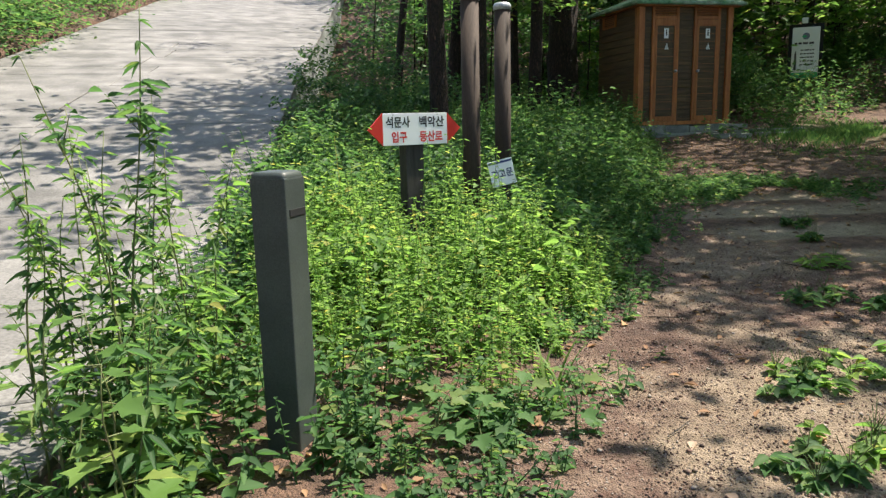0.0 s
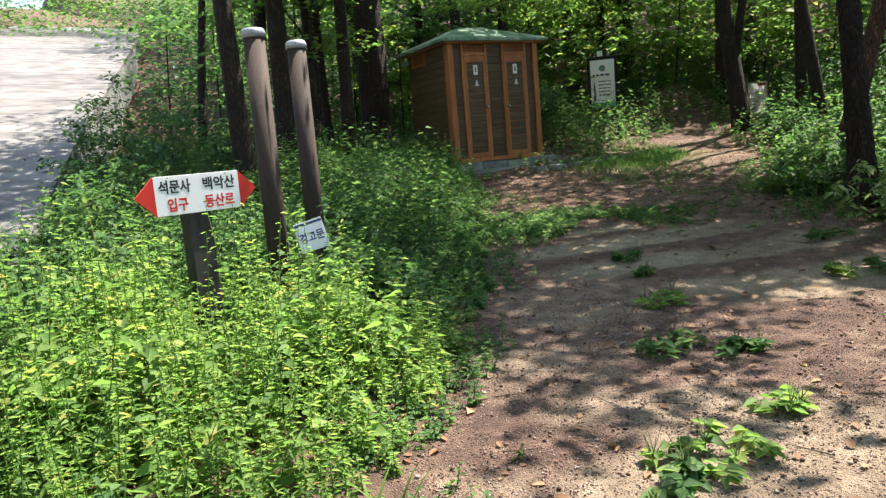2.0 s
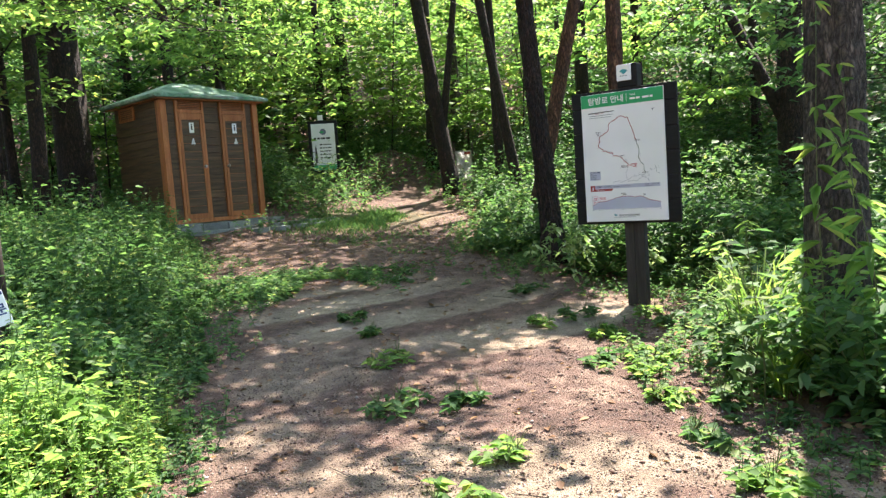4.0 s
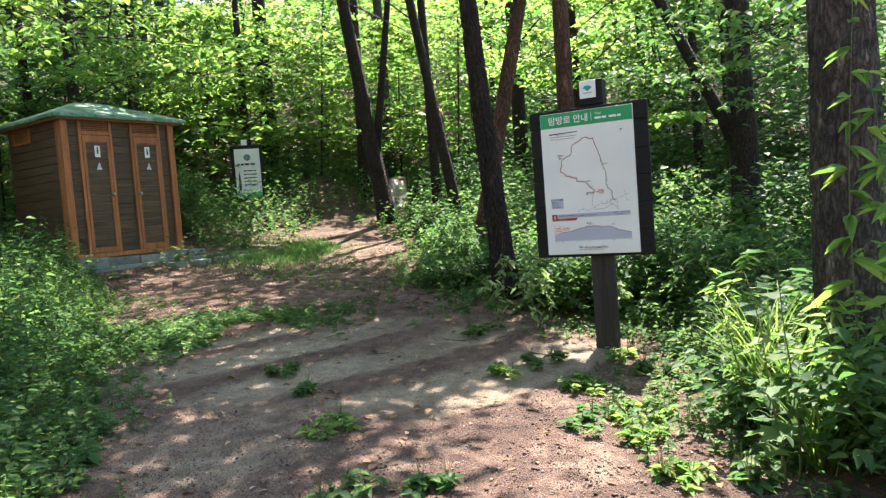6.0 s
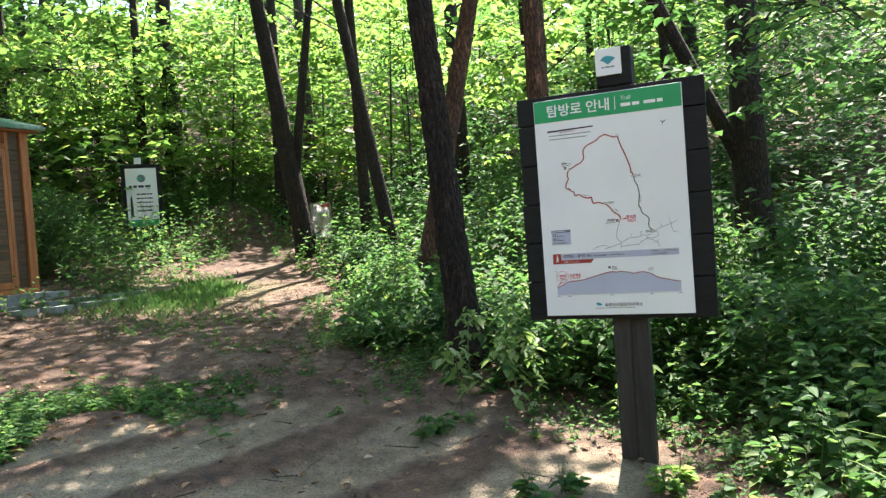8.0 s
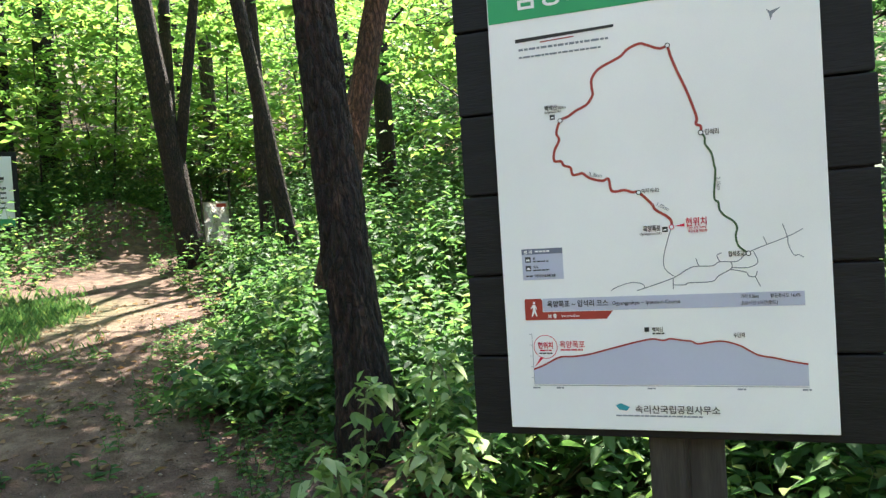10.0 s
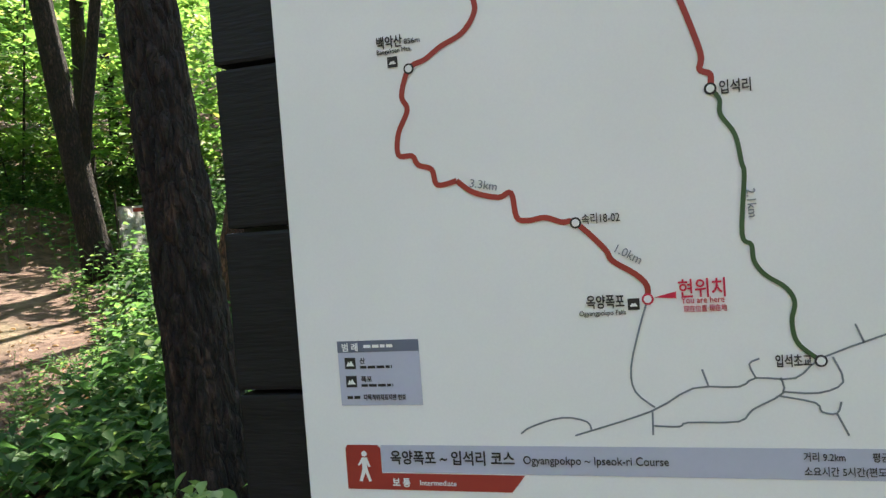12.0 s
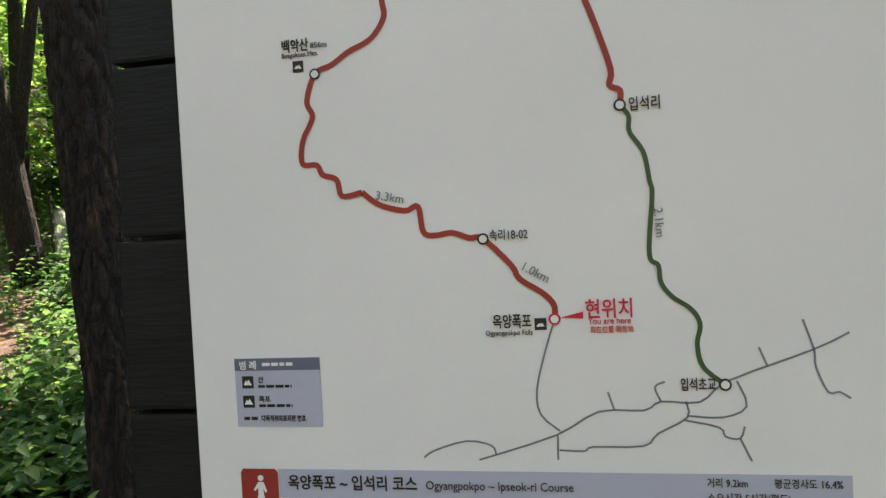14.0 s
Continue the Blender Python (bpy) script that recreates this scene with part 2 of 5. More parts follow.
def array_mesh(name, verts, faces, mat, attrs=None, smooth=False):
    """One mesh from arrays; all faces have the same number of corners."""
    me = bpy.data.meshes.new(name)
    k = faces.shape[1]
    me.vertices.add(len(verts))
    me.vertices.foreach_set("co", np.ascontiguousarray(verts, dtype=np.float32).ravel())
    me.loops.add(faces.size)
    me.loops.foreach_set("vertex_index", np.ascontiguousarray(faces, dtype=np.int32).ravel())
    me.polygons.add(len(faces))
    me.polygons.foreach_set("loop_start", np.arange(0, faces.size, k, dtype=np.int32))
    if smooth:
        me.polygons.foreach_set("use_smooth", np.ones(len(faces), dtype=bool))
    for key, val in (attrs or {}).items():
        a = me.attributes.new(key, "FLOAT", "POINT")
        a.data.foreach_set("value", np.ascontiguousarray(val, dtype=np.float32))
    me.update()
    me.validate()
    me.materials.append(mat)
    return me


def unit(a):
    return a / np.maximum(np.linalg.norm(a, axis=1, keepdims=True), 1e-6)


def leaf_arrays(base, along, up, length, width, fold=0.25, droop=0.15, lobed=False):
    """Folded, pointed leaves: base point, direction, upper side, size each."""
    along = unit(along)
    side = unit(np.cross(along, up))
    nor = np.cross(side, along)
    L, W = length[:, None], width[:, None]

    def at(f, w, lift):
        return base + along * L * f + side * W * w + nor * (W * lift) - np.array([0, 0, 1.0]) * (L * droop * f * f)
    if lobed:   # five-pointed leaf
        pts = [at(0, 0, 0), at(0.12, -0.5, fold * .5), at(0.3, -0.28, fold * .3), at(0.6, -0.5, fold * .6), at(0.66, -0.2, fold * .2), at(1, 0, 0),
               at(0.66, 0.2, fold * .2), at(0.6, 0.5, fold * .6), at(0.3, 0.28, fold * .3), at(0.12, 0.5, fold * .5)]
        tri = np.array([[0, 2, 1], [0, 4, 2], [0, 5, 4], [2, 4, 3], [0, 9, 8], [0, 8, 6], [0, 6, 5], [8, 7, 6]])
        k = 10
        v = np.stack(pts, 1).reshape(-1, 3)
        f = (tri[None] + k * np.arange(len(base))[:, None, None]).reshape(-1, 3)
        return v, f
    pts = [at(0, 0, 0), at(0.17, -0.36, fold * 0.7), at(0.43, -0.5, fold), at(0.75, -0.27, fold * 0.6), at(1, 0, 0), at(0.75, 0.27, fold * 0.6), at(0.43, 0.5, fold), at(0.17, 0.36, fold * 0.7)]
    v = np.stack(pts, 1).reshape(-1, 3)
    tri = np.array([[0, 2, 1], [0, 4, 2], [2, 4, 3], [0, 7, 6], [0, 6, 4], [4, 6, 5]])
    f = (tri[None] + 8 * np.arange(len(base))[:, None, None]).reshape(-1, 3)
    return v, f


def small_leaf_arrays(base, along, up, length, width):
    along = unit(along)
    side = unit(np.cross(along, up))
    nor = np.cross(side, along)
    L, W = length[:, None], width[:, None]
    mid = base + along * L * 0.42 + nor * W * 0.18
    v = np.stack([base, mid + side * W * 0.5, base + along * L, mid - side * W * 0.5], 1).reshape(-1, 3)
    f = (np.array([[0, 1, 2], [0, 2, 3]])[None] + 4 * np.arange(len(base))[:, None, None]).reshape(-1, 3)
    return v, f


def stem_arrays(a, b, ra, rb):
    """Three-sided tapered stems from a to b."""
    w = unit(b - a)
    ref = np.where(np.abs(w[:, 2:3]) > 0.9, np.array([[1.0, 0, 0]]), np.array([[0, 0, 1.0]]))
    s = unit(np.cross(w, ref))
    t = np.cross(w, s)
    ring = []
    for p, r in ((a, ra), (b, rb)):
        for k in range(3):
            an = 2 * math.pi * k / 3
            ring.append(p + (s * math.cos(an) + t * math.sin(an)) * r[:, None])
    v = np.stack(ring, 1).reshape(-1, 3)
    tri = np.array([[0, 1, 4], [0, 4, 3], [1, 2, 5], [1, 5, 4], [2, 0, 3], [2, 3, 5]])
    f = (tri[None] + 6 * np.arange(len(a))[:, None, None]).reshape(-1, 3)
    return v, f


def join_arrays(*pairs):
    vs, fs, n = [], [], 0
    for v, f in pairs:
        vs.append(v)
        fs.append(f + n)
        n += len(v)
    return np.concatenate(vs), np.concatenate(fs)


# ---- the lie of the land ----
UL = ((-6, -.6), (1.9, -.95), (7, -.87), (8.4, -1.0), (11.2, -1.25), (13.2, -1.3), (14.2, .5), (15, 1.3), (18, 2.9), (30, 7.0))
UR = ((-6, 3.6), (0, 2.4), (3.0, 2.12), (4.35, 2.34), (5.7, 2.75), (6.4, 3.2), (6.8, 3.55), (7.8, 3.55), (8.7, 2.85), (10.4, 2.65), (11.9, 3.1), (13.4, 3.4), (14.6, 3.45), (18, 3.5), (30, 7.6))
ROAD_R = ((-30, -7), (-5, -2.6), (3, -1.0), (6.4, 0.1), (10.5, 0.75), (15, 1.75), (34, 6.3), (70, 15))
ROAD_L = ((-30, -14), (-5, -8.5), (3, -7), (18, -4.2), (31, -2.1), (37, -1.2), (70, 5))


def curve(pts, x):
    return np.interp(x, [p[0] for p in pts], [p[1] for p in pts])


def su(x, y):
    return .65 * x + .76 * y, .76 * x - .65 * y


def xy(s, u):
    return .65 * s + .76 * u, .76 * s - .65 * u


def road_z(y):
    y = np.asarray(y, float)
    return .09 + np.where(y < 3, 0, np.where(y < 9, .22 * (y - 3) ** 2 / 12, .66 + .22 * (y - 9)))


def soft(x, k=1.0):
    return np.logaddexp(0, x * k) / k


def wave(x, y, f, seed):
    """Smooth uneven field of sines."""
    r = np.random.default_rng(seed)
    o = 0
    for i in range(6):
        a, p, q = r.uniform(0, 6.28), r.uniform(0, 6.28), r.uniform(.5, 1.6)
        o = o + np.sin((x * math.cos(a) + y * math.sin(a)) * f * q + p)
    return o / 6


def ground_z(x, y):
    x, y = np.asarray(x, float), np.asarray(y, float)
    s, u = su(x, y)
    g = .09 + .1 * soft(s - 6.3, 2) + .22 * soft(s - 22, .6)
    g = g + .26 * soft(u - 6.2, 1.5) * np.clip((s + 4) / 8, 0, 1)
    g = g + .75 * np.exp(-(((x - 16.6) / 1.5) ** 2 + ((y - 14.0) / 1.3) ** 2))
    g = g + .05 * wave(x, y, 1.3, 3) * np.clip((s - 8) / 6, .15, 1)
    edge = np.maximum(curve(UL, s) - u, u - curve(UR, s))
    g = g + .05 * np.clip(edge / .6, 0, 1) + .012 * wave(x, y, 5, 9)
    rr, rl, rz = curve(ROAD_R, y), curve(ROAD_L, y), road_z(y)
    left = rl - x
    g = np.where(left > 0, rz + .25 * left + .3 * soft(left - 5), g)
    under = (x < rr + .02) & (left <= 0)
    g = np.where(under, np.minimum(g, rz) - .12, g)
    k = np.clip((x - rr) / 1.2, 0, 1)
    return np.where((x >= rr + .02), g * k + (1 - k) * np.minimum(g, rz - .04), g)


def path_mask(x, y):
    s, u = su(x, y)
    e = np.minimum(u - curve(UL, s), curve(UR, s) - u) + .16 * wave(x, y, 4.5, 5)
    return np.clip(e / .3 + .5, 0, 1) * np.clip((18.6 - s) / .8, 0, 1)


def axis(lo, a, b, hi, fine, n):
    far1 = a - (a - lo) * (np.linspace(0, 1, n)[1:] ** 2)
    far2 = b + (hi - b) * (np.linspace(0, 1, n)[1:] ** 2)
    return np.concatenate([far1[::-1], np.arange(a, b, fine), far2])


def build_ground():
    gx, gy = axis(-90, -3, 16, 130, .08, 40), axis(-70, -2, 16, 150, .08, 40)
    X, Y = np.meshgrid(gx, gy)
    x, y = X.ravel(), Y.ravel()
    z = ground_z(x, y)
    s, u = su(x, y)
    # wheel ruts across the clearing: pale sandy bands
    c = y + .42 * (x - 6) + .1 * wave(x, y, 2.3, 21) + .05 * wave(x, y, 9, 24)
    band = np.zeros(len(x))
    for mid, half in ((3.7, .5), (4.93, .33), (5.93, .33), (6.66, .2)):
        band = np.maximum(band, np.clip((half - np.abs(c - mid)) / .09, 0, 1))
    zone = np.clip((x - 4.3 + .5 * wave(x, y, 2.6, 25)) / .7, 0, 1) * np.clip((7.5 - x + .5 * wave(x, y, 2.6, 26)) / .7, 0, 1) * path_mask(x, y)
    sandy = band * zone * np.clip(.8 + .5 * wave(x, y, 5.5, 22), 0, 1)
    blot = np.clip((wave(x, y, 2.2, 31) + .35 * wave(x, y, 8, 32) - .06) * 3, 0, 1) * path_mask(x, y) * np.clip((7.5 - s) / 2, 0, 1) * .55
    sandy = np.maximum(sandy, blot)
    z = z - .02 * band * zone + .006 * wave(x, y, 19, 8) * path_mask(x, y)
    moss = np.clip(1 - np.hypot(s - 14.6, u - 1.6) / 1.7, 0, 1) * .7
    nx, ny = len(gx), len(gy)
    i = np.arange(nx * ny).reshape(ny, nx)
    f = np.stack([i[:-1, :-1], i[:-1, 1:], i[1:, 1:], i[1:, :-1]], -1).reshape(-1, 4)
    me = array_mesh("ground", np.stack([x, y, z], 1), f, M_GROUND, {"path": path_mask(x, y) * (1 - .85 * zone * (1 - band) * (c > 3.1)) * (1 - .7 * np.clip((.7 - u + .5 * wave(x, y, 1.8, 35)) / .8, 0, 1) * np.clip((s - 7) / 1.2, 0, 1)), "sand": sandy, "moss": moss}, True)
    tagged(new("ground", me), "brown forest soil with a reddish gravel footpath and pale wheel ruts", "ground", "", "structure")


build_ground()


def build_road():
    """Sloping concrete road of cast strips, with a thick edge."""
    road = thing("road", "sloping pale concrete road cast in strips, dappled by tree shade", "road", kind="structure")
    body = bmesh.new()
    ys = np.concatenate([np.arange(-30, 0, 3.0), np.arange(0, 40, 1.0), np.arange(40, 72, 4.0)])
    ring = []
    for y in ys:
        a, b, z = float(curve(ROAD_L, y)) - .05, float(curve(ROAD_R, y)) - .02, float(road_z(y)) - .03
        ring.append([body.verts.new(p) for p in ((a, y, z), (b, y, z), (b + .03, y, z - 1.6), (a, y, z - 1.6))])
    for p, q in zip(ring, ring[1:]):
        for k in range(4):
            body.faces.new((p[k], p[(k + 1) % 4], q[(k + 1) % 4], q[k]))
    part("road_bed", body, M_CONC2, road)
    y = -8.0
    r = random.Random(3)
    while y < 60:
        n = r.uniform(1.0, 2.2)
        cuts = [0, r.uniform(.42, .55), 1] if y < 22 else [0, 1]
        for c0, c1 in zip(cuts, cuts[1:]):
            bm = bmesh.new()
            tilt = r.uniform(-.05, .05)
            lift = r.uniform(0, .012)
            top, low = [], []
            for f, yy in ((c0, y), (c1, y), (c1, y + n - .025), (c0, y + n - .025)):
                xl, xr = float(curve(ROAD_L, yy)), float(curve(ROAD_R, yy))
                px = xl + (xr - xl) * f + (-.012 if f == c1 and c1 < 1 else (.012 if f == c0 and c0 > 0 else 0))
                py = yy + tilt * (f - .5) * .6
                top.append(bm.verts.new((px + r.uniform(-.01, .01), py, float(road_z(yy)) + lift)))
                low.append(bm.verts.new((px, py, float(road_z(yy)) - .1)))
            bm.faces.new(top)
            bm.faces.new(low[::-1])
            for k in range(4):
                bm.faces.new((low[k], low[(k + 1) % 4], top[(k + 1) % 4], top[k]))
            bmesh.ops.bevel(bm, geom=[e for e in bm.edges if e.verts[0] in top and e.verts[1] in top], offset=.01, segments=1, affect="EDGES")
            part("slab", bm, M_CONCRETE, road)
        y += n


build_road()

# ---- trees ----


def tube(points, sides=10, rough=0.0, seed=0, twist=0.0, plates=0.0):
    """Tapered limb through (x, y, z, r) points, with uneven bark relief."""
    bm = bmesh.new()
    r = random.Random(seed)
    rings = []
    for i, (x, y, z, rad) in enumerate(points):
        ring = []
        for k in range(sides):
            a = 2 * math.pi * k / sides + twist * i
            if plates:
                near = noise.voronoi(Vector((math.cos(a) * rad * 24 + seed, math.sin(a) * rad * 24, z * 6 + .5 * math.sin(a * 3))))[0]
                d0 = plates * (min(.22, near[1] - near[0]) / .22 - .5)
            else:
                d0 = 0
            d = d0 + rad * (1 + rough * (noise.noise(Vector((math.cos(a) * 3 + seed, math.sin(a) * 3, z * 2.2))) + .6 * noise.noise(Vector((math.cos(a) * 9, math.sin(a) * 9 + seed, z * 3)))))
            ring.append(bm.verts.new((x + math.cos(a) * d, y + math.sin(a) * d, z)))
        rings.append(ring)
    for p, q in zip(rings, rings[1:]):
        for k in range(sides):
            bm.faces.new((p[k], p[(k + 1) % sides], q[(k + 1) % sides], q[k]))
    bm.faces.new(rings[-1])
    bm.faces.new(rings[0][::-1])
    return bm


def bend(x, y, z0, z1, r0, r1, lean=(0, 0), steps=14, sway=.1, seed=0, flare=.35):
    pts = []
    for i in range(steps + 1):
        f = i / steps
        z = z0 + (z1 - z0) * f
        w = sway * math.sin(f * 5 + seed) * f
        rad = r0 + (r1 - r0) * f + r0 * flare * math.exp(-max(0, z - z0 - .25) / .25)
        pts.append((x + lean[0] * (z - z0) + w, y + lean[1] * (z - z0) + w * .6, z, rad))
    return pts


def spray_arrays(cent, n, spread, size, g, flat=.24):
    """Leaves in loose flat sprays round the centres."""
    k = len(cent)
    c = np.repeat(cent, n, 0)
    off = g.normal(0, 1, (k * n, 3)) * np.array([1, 1, flat]) * np.repeat(spread, n)[:, None]
    az = g.uniform(0, 6.283, k * n)
    al = np.stack([np.cos(az), np.sin(az), g.uniform(-.55, .25, k * n)], 1)
    up = np.stack([g.normal(0, .35, k * n), g.normal(0, .35, k * n), np.ones(k * n)], 1)
    ln = g.uniform(.65, 1.25, k * n) * size
    return small_leaf_arrays(c + off, al, up, ln, ln * g.uniform(.5, .7, k * n))


def in_gap(x, y, z):
    """Where the sun comes down to the road, the verge and the clearing."""
    k = (z - .3) / math.tan(SUN_EL)
    gx, gy = x - math.cos(SUN_AZ) * k, y - math.sin(SUN_AZ) * k
    road = (gx > curve(ROAD_L, gy) + 2.2) & (gx < curve(ROAD_R, gy) + .2)
    verge = (np.hypot((gx - .8) / 1.85, (gy - 3.5) / 2.1) < 1) | (np.hypot((gx - 5.2) / 1.1, (gy - 3.6) / .8) < 1) | (np.hypot(gx - 15, gy - 11.2) < .9)
    gs, gu = su(gx, gy)
    verge = verge | ((np.hypot((gs - 14.2) / 1.9, (gu - 1.8) / 1.6) < 1) & (wave(gx, gy, 3, 79) > -.2))
    return road, verge, gx, gy


def build_tree(x, y, rad, height, lean=(0, 0), bark=None, crown_r=2.6, crown_from=.45, leaves=2600, seed=0, label="", sides=12, rough=.12, steps=16, fork=None, leaf=.15, foliage=None, plates=0.0):
    g = np.random.default_rng(seed + 100)
    z0 = float(ground_z(x, y)) - .12
    t = thing("tree", label or "slender dark-barked forest tree with a loose green crown", "tree", (x, y, z0), group="trees of the wood")
    pts = bend(0, 0, 0, height, rad, rad * .3, lean, steps, .12, seed)
    part("trunk", tube(pts, sides, rough, seed, 0, plates), bark or M_BARK, t, smooth=True)
    if fork:
        fz, fl = fork
        q = pts[min(range(len(pts)), key=lambda i: abs(pts[i][2] - fz))]
        fp = [(q[0] + fl[0] * d, q[1] + fl[1] * d, q[2] - .15 + d, rad * .5 * (1 - d / height * .9)) for d in np.linspace(0, height - fz, 10)]
        part("limb", tube(fp, 9, rough, seed + 5), bark or M_BARK, t, smooth=True)
    nc = max(6, leaves // 75)
    cz = g.uniform(crown_from * height, height * 1.04, nc)
    rr = crown_r * np.sqrt(g.uniform(.03, 1, nc)) * np.clip(1.15 - np.abs(cz / height - .72) * 1.3, .35, 1)
    az = g.uniform(0, 6.283, nc)
    base = np.array([[p[0], p[1]] for p in pts])[np.clip((cz / height * steps).astype(int), 0, steps)]
    cent = np.stack([base[:, 0] + rr * np.cos(az), base[:, 1] + rr * np.sin(az), cz], 1)
    road, verge, gx, gy = in_gap(cent[:, 0] + x, cent[:, 1] + y, cent[:, 2] + z0)
    gs, gu = su(gx, gy)
    near = np.clip((gu - .2) / .6, 0, 1) * np.clip((7.5 - gu) / 1.5, 0, 1) * (gs > 2)
    bank = np.clip((gu - 2.2) / .6, 0, 1) * np.clip((7.5 - gu) / 1.5, 0, 1) * np.clip((15 - gs) / 2, 0, 1)
    side = np.where(gs > 6.7, bank, near)
    dim = np.maximum(np.clip((.7 - gu) / .6, 0, 1) * (gs > 6) * (gs < 13), np.clip((2.4 - gu) / .5, 0, 1) * (gs > 6.9) * (gs < 12.6))
    cabin = np.clip((5.2 - np.hypot(gx - 7.2, gy - 13.2)) / 1.5, 0, 1)
    cabin = np.maximum(cabin, np.clip((5.5 - np.hypot(gx - 3.6, gy - 15.5)) / 1.5, 0, 1))
    hollow = np.clip((2.6 - np.hypot(gx - 16.8, gy - 14.2)) / 1.2, 0, 1)
    dim = np.maximum(dim, np.maximum(cabin, hollow))
    deep = np.clip((su(gx, gy)[0] - 11) / 5, 0, 1)
    keep = ~(verge | (road & (g.uniform(0, 1, nc) < .6))) & (wave(gx, gy, 1.5, 77) < .24 - .52 * deep * (1 - dim) - .5 * side + .3 * dim)
    cent = cent[keep]
    if len(cent) < 3:
        return t
    v, f = spray_arrays(cent, 75, np.full(len(cent), .5), leaf * 1.2, g)
    cr = new("crown", array_mesh("crown", v, f, foliage or M_CROWN))
    cr.parent = t
    order = np.argsort(g.uniform(0, 1, len(cent)))[:9]
    a = np.stack([np.interp(cent[order, 2] - rr[keep][order] * .55, [p[2] for p in pts], [p[i] for p in pts]) for i in range(2)] + [np.clip(cent[order, 2] - rr[keep][order] * .55, .3, height)], 1)
    for k in range(len(order)):
        p, q = Vector(a[k]), Vector(cent[order[k]])
        m = (p + q) / 2 + Vector((0, 0, .18))
        if (q - p).length > .4:
            part("branch", tube([(*p, rad * .24), (*m, rad * .16), (*q, rad * .06)], 6, 0, k), bark or M_BARK, t)
    return t



def add_bough(tree, start, tip, sprays, leaf, mat, seed, spread=.55, droop=.25):
    """A low leafy limb of a tree, from a point on its trunk to a hanging tip."""
    g = np.random.default_rng(1200 + seed)
    o = tree.matrix_basis.translation
    p, q = Vector(start) - o, Vector(tip) - o
    pts = [p.lerp(q, k) + Vector((0, 0, droop * math.sin(k * 3.14))) for k in np.linspace(0, 1, 9)]
    part("bough", tube([(*v, .035 * (1 - .8 * k / 8)) for k, v in enumerate(pts)], 7, .1, seed), M_BARK, tree)
    line = np.array(pts)
    k = g.uniform(.35, 1.05, sprays)
    mid = np.stack([np.interp(k * 8, np.arange(9), line[:, i]) for i in range(3)], 1)
    off = g.normal(0, 1, (sprays, 3)) * np.array([spread, spread, .22])
    cent = mid + off
    v, f = stem_arrays(mid, cent, np.full(sprays, .008), np.full(sprays, .003))
    twig = new("bough_twig", array_mesh("bough_twig", v, f, M_BARK))
    twig.parent, twig["kind"] = tree, "stuff"
    per = 34
    c = np.repeat(cent, per, 0) + g.normal(0, 1, (sprays * per, 3)) * np.array([.17, .17, .035])
    az = g.uniform(0, 6.28, sprays * per)
    al = np.stack([np.cos(az), np.sin(az), g.uniform(-.45, .1, sprays * per)], 1)
    up = np.stack([g.normal(0, .25, sprays * per), g.normal(0, .25, sprays * per), np.ones(sprays * per)], 1)
    L = leaf * g.uniform(.6, 1.25, sprays * per)
    v, f = leaf_arrays(c, al, up, L, L * .62, .15, .25)
    fol = new("bough_foliage", array_mesh("bough_foliage", v, f, mat))
    fol.parent, fol["kind"] = tree, "stuff"


# ---- the toilet cabin ----
HUT = (7.69, 11.79)
HUT_Z = 1.14


